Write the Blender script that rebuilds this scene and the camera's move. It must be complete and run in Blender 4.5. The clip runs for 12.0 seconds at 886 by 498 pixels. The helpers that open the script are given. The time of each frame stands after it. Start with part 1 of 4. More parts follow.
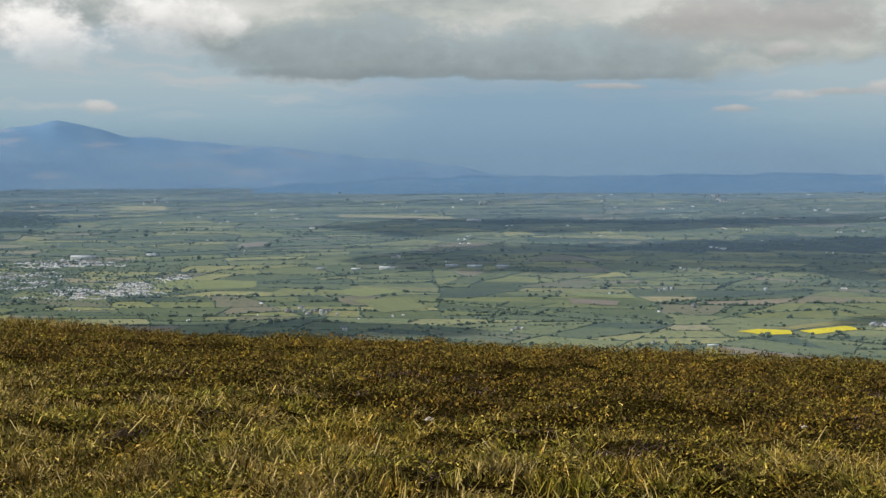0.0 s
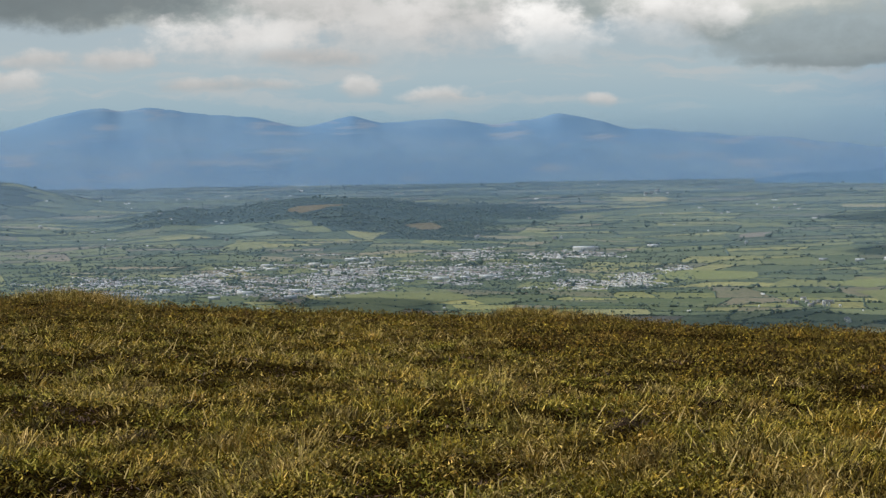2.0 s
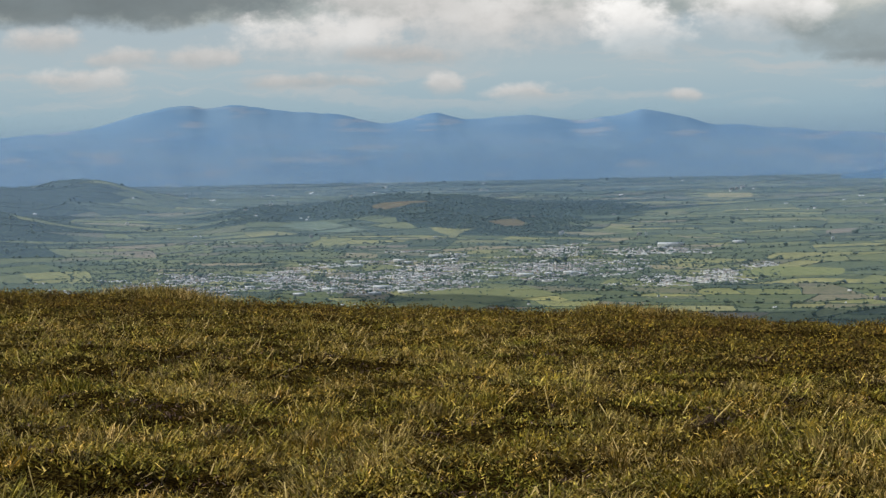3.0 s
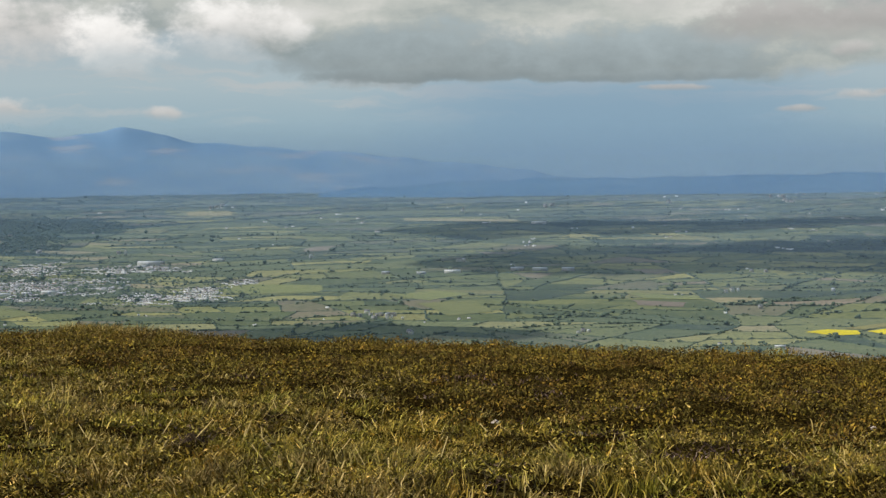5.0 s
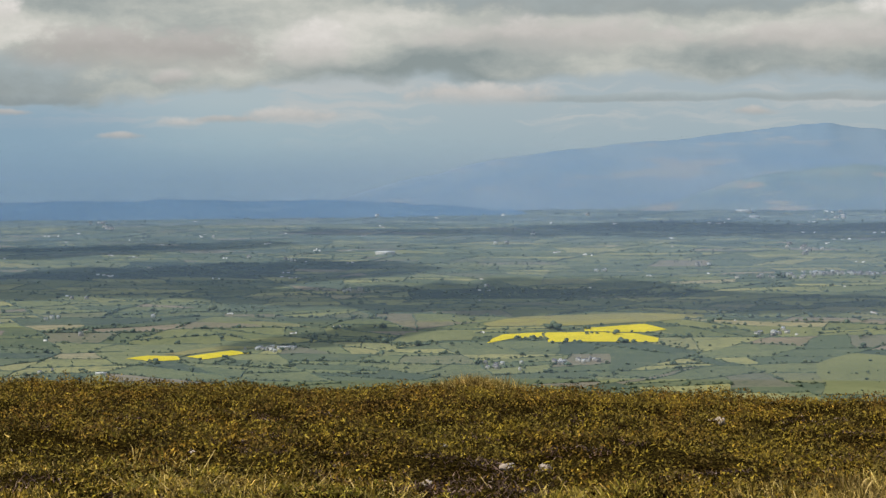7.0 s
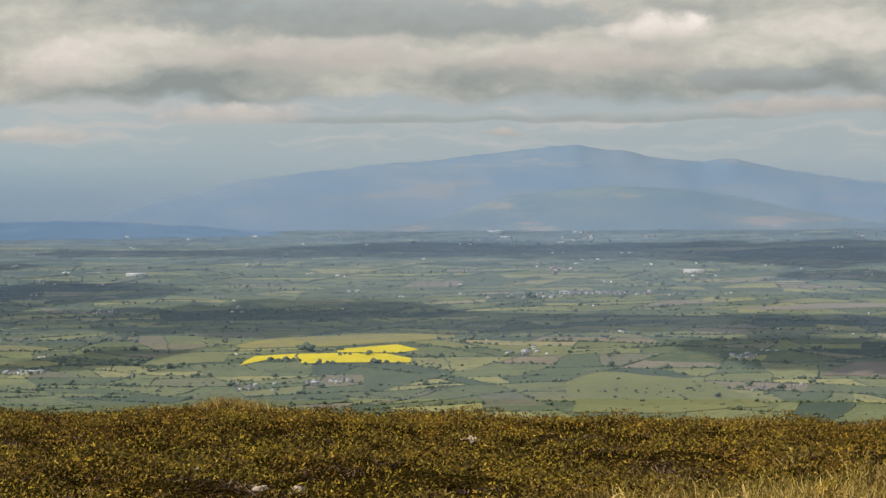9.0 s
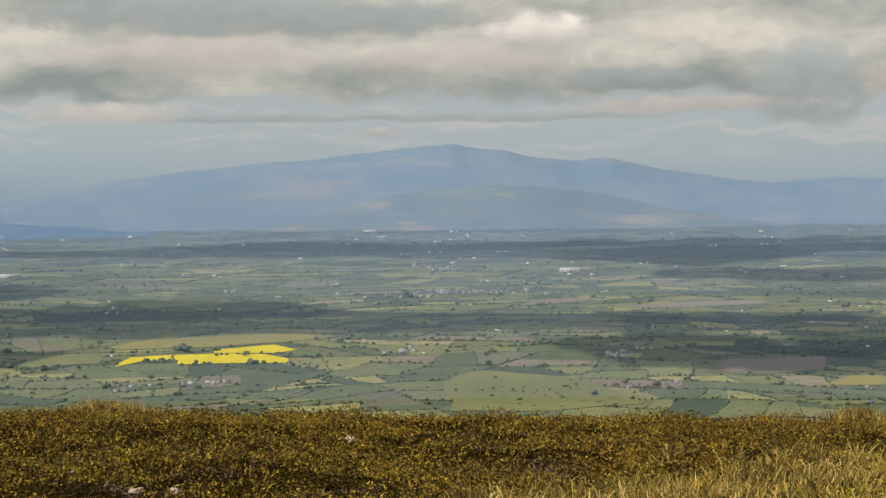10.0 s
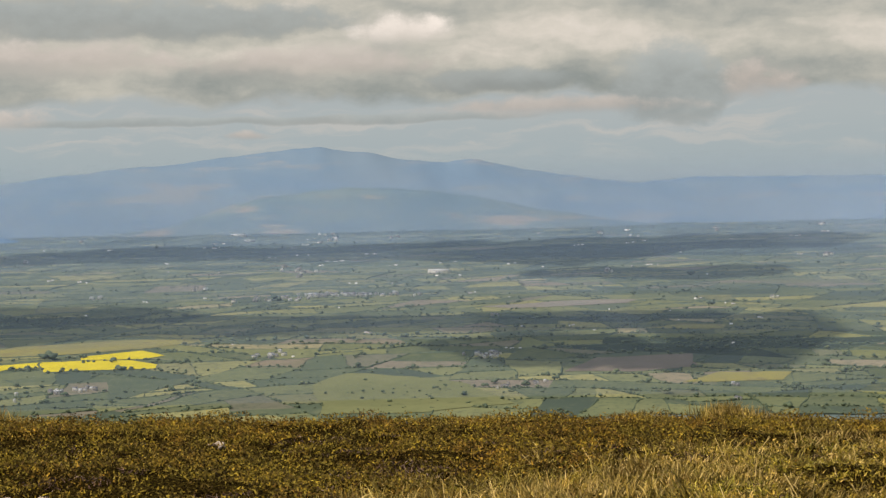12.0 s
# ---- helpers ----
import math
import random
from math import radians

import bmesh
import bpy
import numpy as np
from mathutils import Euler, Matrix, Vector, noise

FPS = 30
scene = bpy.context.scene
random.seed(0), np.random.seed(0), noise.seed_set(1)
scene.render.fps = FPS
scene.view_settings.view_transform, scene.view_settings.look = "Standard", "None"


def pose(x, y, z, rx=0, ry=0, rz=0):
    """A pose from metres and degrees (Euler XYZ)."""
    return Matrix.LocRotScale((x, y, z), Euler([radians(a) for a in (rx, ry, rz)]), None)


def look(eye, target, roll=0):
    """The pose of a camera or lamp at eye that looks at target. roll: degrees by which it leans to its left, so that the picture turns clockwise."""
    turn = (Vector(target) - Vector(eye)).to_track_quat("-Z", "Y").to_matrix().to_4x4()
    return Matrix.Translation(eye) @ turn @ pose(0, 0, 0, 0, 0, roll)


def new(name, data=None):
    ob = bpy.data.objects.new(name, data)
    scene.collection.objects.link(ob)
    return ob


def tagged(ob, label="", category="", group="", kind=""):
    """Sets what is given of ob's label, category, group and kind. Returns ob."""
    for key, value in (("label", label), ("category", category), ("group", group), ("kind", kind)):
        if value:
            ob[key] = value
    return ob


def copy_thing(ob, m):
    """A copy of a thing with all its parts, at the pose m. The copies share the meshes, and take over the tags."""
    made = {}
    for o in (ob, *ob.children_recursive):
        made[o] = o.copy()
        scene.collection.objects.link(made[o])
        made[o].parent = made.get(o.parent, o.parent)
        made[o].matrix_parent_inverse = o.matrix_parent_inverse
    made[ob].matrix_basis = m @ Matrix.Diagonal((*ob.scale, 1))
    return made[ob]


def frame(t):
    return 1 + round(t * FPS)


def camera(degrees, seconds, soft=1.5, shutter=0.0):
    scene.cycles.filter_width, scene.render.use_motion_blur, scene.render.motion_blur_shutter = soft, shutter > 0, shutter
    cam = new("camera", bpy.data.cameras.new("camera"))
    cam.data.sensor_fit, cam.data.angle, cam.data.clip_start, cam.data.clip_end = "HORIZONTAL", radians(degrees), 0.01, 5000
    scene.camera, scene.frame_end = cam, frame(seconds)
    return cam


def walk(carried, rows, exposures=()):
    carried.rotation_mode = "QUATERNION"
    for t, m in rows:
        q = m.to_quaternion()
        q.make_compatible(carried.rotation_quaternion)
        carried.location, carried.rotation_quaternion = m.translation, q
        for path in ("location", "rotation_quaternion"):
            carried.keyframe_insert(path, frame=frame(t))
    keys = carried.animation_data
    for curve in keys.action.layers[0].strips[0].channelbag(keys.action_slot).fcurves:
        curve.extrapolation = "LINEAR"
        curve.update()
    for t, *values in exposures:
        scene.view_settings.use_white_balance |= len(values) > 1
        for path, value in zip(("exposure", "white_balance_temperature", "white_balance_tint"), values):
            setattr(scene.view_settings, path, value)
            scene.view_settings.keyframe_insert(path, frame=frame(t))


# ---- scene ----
EYE = 1.6                  # metres of the lens above the turf at the camera's feet
F = 3633.5                 # bearings are kept as U (right) and V (up), in units of 1/F radian
cam = camera(24.352, 12.0, soft=1.4)
PATH = [  # seconds, yaw, pitch, roll in degrees: the camera turns on its spot
    (0.0, -0.074, -2.196, 0.271), (0.5, 3.234, -2.176, 0.436), (1.0, 6.569, -2.154, 0.494), (1.5, 9.991, -2.211, 0.701),
    (2.0, 13.816, -2.311, 0.955), (2.5, 16.354, -2.368, 1.144), (2.7, 16.603, -2.363, 1.149), (4.3, 7.812, -2.279, 0.755),
    (4.5, 6.191, -2.215, 0.820), (5.0, 1.723, -2.095, 0.815), (5.5, -3.855, -1.981, 0.682), (6.0, -10.857, -1.876, 0.504),
    (6.5, -15.168, -1.740, 0.308), (7.0, -17.075, -1.543, 0.389), (9.0, -23.971, -1.003, 0.435), (9.5, -25.709, -1.013, 0.491),
    (10.0, -27.408, -1.048, 0.618), (10.5, -27.986, -1.134, 0.769), (11.0, -28.004, -1.222, 0.977), (11.5, -28.823, -1.317, 1.140),
    (12.0, -31.102, -1.047, 1.305)]
walk(cam, [(t, pose(0.006, 0.004, EYE, 90 + p, r, w)) for t, w, p, r in PATH],
     [(0.0, 0.0, 6400, 10), (6.0, 0.0, 6500, 10), (9.0, 0.0, 7000, 14), (12.0, 0.0, 7200, 15)])

# ---------------------------------------------------------------- sky and sun
SUN_AZ, SUN_EL = radians(-102), radians(46)      # bearing right of +y, height
SUN_DIR = Vector((math.sin(SUN_AZ) * math.cos(SUN_EL), math.cos(SUN_AZ) * math.cos(SUN_EL), math.sin(SUN_EL)))
sun = new("sun", bpy.data.lights.new("sun", "SUN"))
sun.data.energy, sun.data.angle, sun.data.color = 3.7, radians(0.5), (1.0, 0.94, 0.85)
sun.matrix_world = look(SUN_DIR * 100, (0, 0, 0))


class Nodes:
    """Short hand for shader maths."""

    def __init__(self, tree):
        self.t = tree
        tree.nodes.clear()

    def put(self, slot, v):
        if hasattr(v, "is_output"):
            self.t.links.new(v, slot)
        elif isinstance(v, (tuple, list)) and slot.type == "RGBA" and len(v) == 3:
            slot.default_value = (*v, 1)
        else:
            slot.default_value = v

    def math(self, op, *args, clamp=False):
        n = self.t.nodes.new("ShaderNodeMath")
        n.operation, n.use_clamp = op, clamp
        for i, a in enumerate(args):
            self.put(n.inputs[i], a)
        return n.outputs[0]

    def step(self, v, lo, hi, a=0.0, b=1.0):
        n = self.t.nodes.new("ShaderNodeMapRange")
        n.interpolation_type = "SMOOTHSTEP"
        for i, x in enumerate((v, lo, hi, a, b)):
            self.put(n.inputs[i], x)
        return n.outputs[0]

    def mix(self, f, a, b, kind="MIX"):
        n = self.t.nodes.new("ShaderNodeMix")
        n.data_type, n.blend_type = "RGBA", kind
        self.put(n.inputs[0], f), self.put(n.inputs[6], a), self.put(n.inputs[7], b)
        return n.outputs[2]

    def xyz(self, x, y, z=0.0):
        n = self.t.nodes.new("ShaderNodeCombineXYZ")
        for i, a in enumerate((x, y, z)):
            self.put(n.inputs[i], a)
        return n.outputs[0]

    def noise(self, vec, scale, detail=4.0, rough=0.55):
        n = self.t.nodes.new("ShaderNodeTexNoise")
        self.put(n.inputs["Vector"], vec)
        n.inputs["Scale"].default_value, n.inputs["Detail"].default_value, n.inputs["Roughness"].default_value = scale, detail, rough
        return n.outputs[0]

    def ramp(self, v, stops):
        n = self.t.nodes.new("ShaderNodeValToRGB")
        e = n.color_ramp.elements
        while len(e) < len(stops):
            e.new(0.5)
        for k, (p, c) in zip(e, stops):
            k.position, k.color = p, (*c, 1)
        self.put(n.inputs[0], v)
        return n.outputs[0]


def make_sky():
    world = bpy.data.worlds.new("sky")
    world.use_nodes = True
    scene.world = world
    k = Nodes(world.node_tree)
    co = k.t.nodes.new("ShaderNodeTexCoord").outputs["Generated"]
    sep = k.t.nodes.new("ShaderNodeSeparateXYZ")
    k.put(sep.inputs[0], co)
    x, y, z = sep.outputs
    u = k.math("MULTIPLY", k.math("ARCTAN2", x, y), F)
    v = k.math("MULTIPLY", k.math("ARCSINE", z), F)
    # billowing edges
    p1 = k.xyz(k.math("DIVIDE", u, 100), k.math("DIVIDE", v, 62), 0.3)
    p2 = k.xyz(k.math("DIVIDE", u, 100), k.math("DIVIDE", v, 62), 7.7)
    n1, n2 = k.noise(p1, 1.0, 6, 0.5), k.noise(p2, 1.0, 6, 0.5)
    puff = k.noise(k.xyz(k.math("DIVIDE", u, 38), k.math("DIVIDE", v, 27), 1.7), 1.0, 6, 0.6)
    uu = k.math("ADD", u, k.math("MULTIPLY", k.math("SUBTRACT", n1, 0.5), 130))
    vv = k.math("ADD", v, k.math("MULTIPLY", k.math("SUBTRACT", n2, 0.5), 58))
    # hazy air under the clouds, with clear Nishita sky behind it
    air = k.ramp(k.step(v, -60, 420), [(0.0, (0.215, 0.345, 0.475)), (0.10, (0.235, 0.37, 0.485)), (0.24, (0.31, 0.445, 0.53)),
                                       (0.45, (0.40, 0.50, 0.55)), (1.0, (0.42, 0.47, 0.51))])
    nishita = k.t.nodes.new("ShaderNodeTexSky")
    nishita.sky_type, nishita.sun_disc = "NISHITA", False
    nishita.sun_elevation, nishita.sun_rotation = SUN_EL, SUN_AZ
    blue = k.mix(1.0, nishita.outputs[0], (0.09, 0.09, 0.09), "MULTIPLY")
    col = k.mix(0.88, blue, air)
    high = k.step(v, 480, 1500)
    col = k.mix(k.step(u, 500, 1500, 0.0, 0.55), col, (0.36, 0.43, 0.47))
    # streaks of thin cloud
    streak = k.noise(k.xyz(k.math("DIVIDE", uu, 260), k.math("DIVIDE", vv, 30), 3.1), 1.0, 6, 0.58)
    f = k.math("MULTIPLY", k.step(streak, 0.46, 0.66), k.math("MULTIPLY", k.step(v, 70, 140), k.step(v, 170, 260, 0.9, 0.0)))
    col = k.mix(f, col, (0.47, 0.51, 0.52))
    # shaft of rain
    rain = k.math("MULTIPLY", k.step(uu, -330, 40), k.step(uu, 330, 760, 1.0, 0.0))
    col = k.mix(k.math("MULTIPLY", k.math("MULTIPLY", rain, k.step(v, 240, 110)), 0.8), col, (0.225, 0.35, 0.465))
    # the deck of grey stratocumulus: dark flat base, lit billows above it, duller again higher up
    base = k.math("ADD", k.math("ADD", 250, k.step(u, -560, -200, 0.0, -84)), k.step(u, 380, 900, 0.0, 34))
    base = k.math("ADD", base, k.math("MULTIPLY", k.math("SUBTRACT", k.noise(k.xyz(k.math("DIVIDE", u, 300), 0.0, 2.0), 1.0, 3), 0.5), 60))
    rise = k.math("SUBTRACT", vv, base)
    deck = k.noise(k.xyz(k.math("DIVIDE", uu, 330), k.math("DIVIDE", vv, 85), 5.0), 1.0, 5, 0.5)
    billow = k.math("ADD", k.math("MULTIPLY", k.math("SUBTRACT", deck, 0.5), 0.95), k.math("MULTIPLY", k.math("SUBTRACT", puff, 0.5), 0.22))
    body = k.ramp(k.math("DIVIDE", rise, 200), [(0.0, (0.32, 0.32, 0.32)), (0.14, (0.36, 0.36, 0.36)), (0.36, (0.53, 0.53, 0.53)), (0.6, (0.53, 0.53, 0.53)), (0.85, (0.42, 0.42, 0.42)), (1.0, (0.36, 0.36, 0.36))])
    tone = k.ramp(k.math("ADD", body, billow), [(0.22, (0.25, 0.298, 0.30)), (0.36, (0.352, 0.392, 0.38)), (0.52, (0.50, 0.522, 0.483)), (0.66, (0.655, 0.652, 0.605)), (0.82, (0.80, 0.78, 0.75))])
    cover = k.step(rise, -12, 16)
    col = k.mix(k.math("MULTIPLY", cover, 0.94), col, tone)
    # single clouds: U, V, half width, rise, depth, brightness
    grey = [(-1640, 305, 400, 90, 62, .21), (-150, 196, 260, 70, 42, .35), (230, 190, 250, 70, 34, .37), (560, 240, 260, 60, 30, .42), (-120, 172, 240, 14, 12, .28), (240, 166, 220, 12, 9, .30),
            (1440, 166, 240, 9, 8, .37), (1850, 166, 280, 9, 8, .37), (2082, 226, 150, 24, 20, .33), (1400, 345, 420, 40, 36, .36), (2380, 200, 110, 90, 60, .37)]
    white = [(-1219, 215, 190, 66, 54, .72), (-986, 240, 150, 80, 80, .66), (-850, 250, 120, 80, 70, .66), (-1120, 285, 130, 50, 46, .62), (-683, 236, 96, 74, 60, .88), (-464, 258, 130, 70, 56, .85)]
    white += [(-1717, 217, 74, 32, 22, .56), (-1660, 155, 96, 28, 22, .60), (-1441, 188, 80, 30, 20, .55), (-1580, 190, 70, 24, 20, .54), (-1261, 144, 140, 18, 13, .53),
              (-1020, 138, 44, 26, 20, .58), (-877, 121, 76, 22, 15, .60), (-1100, 190, 120, 24, 20, .50), (-600, 111, 34, 13, 12, .56)]
    white += [(624, 128, 46, 14, 12, .56), (605, 204, 40, 18, 14, .52), (520, 103, 44, 9, 7, .46), (301, 145, 64, 7, 5, .44), (700, 132, 60, 10, 8, .46),
              (265, 315, 90, 50, 42, .72), (859, 248, 80, 60, 42, .64), (808, 138, 95, 17, 14, .52), (1150, 173, 150, 26, 22, .53)]
    white += [(1904, 315, 100, 38, 36, .78), (2180, 179, 220, 22, 20, .47), (2530, 212, 70, 42, 34, .48), (1633, 140, 44, 10, 8, .49),
              (1299, 271, 280, 42, 32, .54), (1750, 262, 260, 34, 30, .52)]
    ragged = k.math("SUBTRACT", k.math("ADD", k.math("MULTIPLY", n1, 0.55), k.math("MULTIPLY", puff, 0.6)), 0.575)
    for cu, cv, ru, up, dn, b in grey + white:
        small = min(1.0, up / 48)
        dv = k.math("SUBTRACT", k.math("ADD", v, k.math("MULTIPLY", k.math("SUBTRACT", vv, v), 0.15 + 0.6 * small)), cv)
        a = k.math("DIVIDE", k.math("SUBTRACT", k.math("ADD", u, k.math("MULTIPLY", k.math("SUBTRACT", uu, u), 0.15 + 0.6 * small)), cu), ru)
        c = k.math("MAXIMUM", k.math("DIVIDE", dv, up), k.math("DIVIDE", dv, -dn))
        d = k.math("ADD", k.math("MULTIPLY", a, a), k.math("MULTIPLY", c, c))
        low = k.step(dv, -dn, up * 0.3, 0.15 if b > 0.4 else 0.8, 1.0)
        inside = k.step(k.math("ADD", d, k.math("MULTIPLY", ragged, 3.0)), 1.3, 0.1) if b > 0.4 else k.step(k.math("ADD", d, k.math("MULTIPLY", ragged, 2.0)), 1.35, 0.4)
        lift = k.math("ADD", k.step(dv, -dn, up, 0.84, 1.10), k.math("MULTIPLY", ragged, -0.55))
        warm = (b, b * 0.975, b * 0.935) if b > 0.4 else (b * 0.93, b * 1.09, b * 1.13)
        tint = k.t.nodes.new("ShaderNodeVectorMath")
        tint.operation = "SCALE"
        tint.inputs[0].default_value = warm
        k.put(tint.inputs["Scale"], lift)
        col = k.mix(k.math("MULTIPLY", k.math("MULTIPLY", inside, low), 0.74 + 0.20 * small), col, tint.outputs[0])
    gaps = k.step(k.noise(co, 3.2, 5, 0.6), 0.62, 0.42)
    col = k.mix(k.math("MULTIPLY", high, k.math("ADD", 0.25, k.math("MULTIPLY", gaps, 0.6))), col, k.mix(0.6, blue, (0.17, 0.28, 0.48)))
    bg = k.t.nodes.new("ShaderNodeBackground")
    k.put(bg.inputs[0], col)
    bg.inputs[1].default_value = 1.0
    out = k.t.nodes.new("ShaderNodeOutputWorld")
    k.t.links.new(bg.outputs[0], out.inputs[0])


make_sky()

# ---------------------------------------------------------------- materials
def material(name, rough=0.9, build=None, bump=0.0, bump_scale=1.0, spec=0.2):
    m = bpy.data.materials.new(name)
    m.use_nodes = True
    k = Nodes(m.node_tree)
    b = k.t.nodes.new("ShaderNodeBsdfPrincipled")
    o = k.t.nodes.new("ShaderNodeOutputMaterial")
    k.t.links.new(b.outputs[0], o.inputs[0])
    b.inputs["Roughness"].default_value, b.inputs["Specular IOR Level"].default_value = rough, spec
    k.put(b.inputs["Base Color"], build(k))
    if bump:
        n = k.t.nodes.new("ShaderNodeBump")
        n.inputs["Strength"].default_value, n.inputs["Distance"].default_value = 0.8, bump
        k.put(n.inputs["Height"], k.noise(where(k), bump_scale, 5))
        k.t.links.new(n.outputs[0], b.inputs["Normal"])
    return m


def where(k):
    return k.t.nodes.new("ShaderNodeNewGeometry").outputs["Position"]


def island(k):
    return k.t.nodes.new("ShaderNodeNewGeometry").outputs["Random Per Island"]


def each(k):
    return k.t.nodes.new("ShaderNodeObjectInfo").outputs["Random"]


def blend(a, b, f):
    return tuple(x * (1 - f) + y * f for x, y in zip(a, b))


def plain(name, a, b, scale, rough=0.85, bump=0.0, spec=0.2, c=None):
    """Two tones mixed by noise at two scales."""
    def build(k):
        n = k.noise(where(k), scale, 6, 0.65)
        col = k.mix(k.step(n, 0.35, 0.65), a, b)
        if c:
            col = k.mix(k.step(k.noise(where(k), scale * 5, 4, 0.6), 0.52, 0.7), col, c)
        return col
    return material(name, rough, build, bump, scale * 4, spec)


HAZE_TINT = (0.165, 0.28, 0.43)      # haze colour, mixed into the base colours of far land


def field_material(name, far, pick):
    """Pasture, silage, stubble and tillage; `far` is the share of haze mixed in at that distance."""
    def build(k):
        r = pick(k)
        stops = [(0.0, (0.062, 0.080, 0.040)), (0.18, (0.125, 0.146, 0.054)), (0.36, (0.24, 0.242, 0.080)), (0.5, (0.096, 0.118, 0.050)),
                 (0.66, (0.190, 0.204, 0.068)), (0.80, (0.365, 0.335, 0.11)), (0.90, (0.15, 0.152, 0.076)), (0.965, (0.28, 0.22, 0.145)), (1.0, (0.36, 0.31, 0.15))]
        c = k.ramp(r, [(p, blend(q, HAZE_TINT, far)) for p, q in stops])
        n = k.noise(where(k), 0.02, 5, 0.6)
        c = k.mix(k.step(n, 0.38, 0.68, 0.0, 0.3), c, blend((0.085, 0.11, 0.04), HAZE_TINT, far))
        c = k.mix(k.step(k.noise(where(k), 0.05, 5, 0.65), 0.5, 0.72, 0.0, 0.3), c, blend((0.26, 0.25, 0.10), HAZE_TINT, far))
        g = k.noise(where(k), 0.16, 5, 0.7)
        return k.mix(k.step(g, 0.50, 0.64, 0.0, 0.45), c, blend((0.065, 0.085, 0.035), HAZE_TINT, far))
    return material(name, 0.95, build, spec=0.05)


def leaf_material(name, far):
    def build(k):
        # leaf greens; blue haze is mixed into each tone by the share `far`
        c = k.ramp(island(k), [(0.0, blend((0.065, 0.088, 0.045), HAZE_TINT, far)), (0.4, blend((0.105, 0.135, 0.058), HAZE_TINT, far)),
                               (0.75, blend((0.155, 0.185, 0.072), HAZE_TINT, far)), (1.0, blend((0.23, 0.24, 0.095), HAZE_TINT, far))])
        return k.mix(k.noise(where(k), 0.6, 3), c, blend((0.088, 0.112, 0.048), HAZE_TINT, far))
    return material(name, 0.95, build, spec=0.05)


ZONES = [(-400, 0.05), (-255, 0.07), (-205, 0.10), (-165, 0.14), (-132, 0.18), (-105, 0.23), (-78, 0.29), (-54, 0.38)]      # from which V on, and the share of haze in the colours
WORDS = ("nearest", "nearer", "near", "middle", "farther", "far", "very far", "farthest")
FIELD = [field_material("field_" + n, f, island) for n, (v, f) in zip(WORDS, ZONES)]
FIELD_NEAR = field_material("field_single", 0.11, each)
# dark floors with haze mixed in; they also paint bands of cloud shade dark
WOOD_FLOOR = [plain("wood_floor_" + n, blend((0.034, 0.046, 0.020), HAZE_TINT, f * 0.8 + 0.04), blend((0.050, 0.066, 0.026), HAZE_TINT, f * 0.8 + 0.04), 0.05, 1.0, 0.0, 0.0, blend((0.06, 0.07, 0.03), HAZE_TINT, f * 0.8 + 0.04)) for n, (v, f) in zip(WORDS, ZONES)]
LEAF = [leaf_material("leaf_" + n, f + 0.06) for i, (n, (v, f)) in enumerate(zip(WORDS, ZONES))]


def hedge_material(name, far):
    """Hawthorn and bramble: mottled along the bank, haze mixed in as in the leaves."""
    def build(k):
        c = k.ramp(k.noise(where(k), 0.22, 4, 0.7), [(0.32, blend((0.052, 0.074, 0.038), HAZE_TINT, far)), (0.5, blend((0.085, 0.112, 0.048), HAZE_TINT, far)), (0.68, blend((0.16, 0.18, 0.072), HAZE_TINT, far))])
        return k.mix(k.step(k.noise(where(k), 0.03, 3), 0.45, 0.6, 0.0, 0.5), c, blend((0.07, 0.088, 0.04), HAZE_TINT, far))
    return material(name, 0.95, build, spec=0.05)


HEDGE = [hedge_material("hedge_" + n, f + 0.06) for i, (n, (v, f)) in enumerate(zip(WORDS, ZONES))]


def zone_of(v):
    return sum(v >= edge for edge, _ in ZONES[1:])


# ---------------------------------------------------------------- mesh helpers
def mesh_of(name, verts, faces, mats, index=None, smooth=False):
    """verts (n, 3); faces: (m, 3) or (m, 4) array."""
    verts, faces = np.asarray(verts, np.float32), np.asarray(faces, np.int32)
    me = bpy.data.meshes.new(name)
    k = faces.shape[1]
    me.vertices.add(len(verts))
    me.vertices.foreach_set("co", verts.ravel())
    me.loops.add(faces.size)
    me.loops.foreach_set("vertex_index", faces.ravel())
    me.polygons.add(len(faces))
    me.polygons.foreach_set("loop_start", np.arange(0, faces.size, k, dtype=np.int32))
    if index is not None:
        me.polygons.foreach_set("material_index", np.asarray(index, np.int32))
    if smooth:
        me.polygons.foreach_set("use_smooth", np.ones(len(faces), bool))
    for m in mats if isinstance(mats, (list, tuple)) else [mats]:
        me.materials.append(m)
    me.update(calc_edges=True)
    return me


def part(name, me, parent, label=""):
    ob = new(name, me)
    ob.parent = parent
    return tagged(ob, label) if label else ob


def ico(level=0):
    bm = bmesh.new()
    bmesh.ops.create_icosphere(bm, subdivisions=level + 1, radius=1.0)
    v = np.array([x.co for x in bm.verts])
    f = np.array([[q.index for q in x.verts] for x in bm.faces])
    bm.free()
    return v, f


ICO0 = ico(0)
OCTA = (np.array([(1, 0, 0), (-1, 0, 0), (0, 1, 0), (0, -1, 0), (0, 0, 1), (0, 0, -1)], float),
        np.array([(0, 2, 4), (2, 1, 4), (1, 3, 4), (3, 0, 4), (2, 0, 5), (1, 2, 5), (3, 1, 5), (0, 3, 5)]))


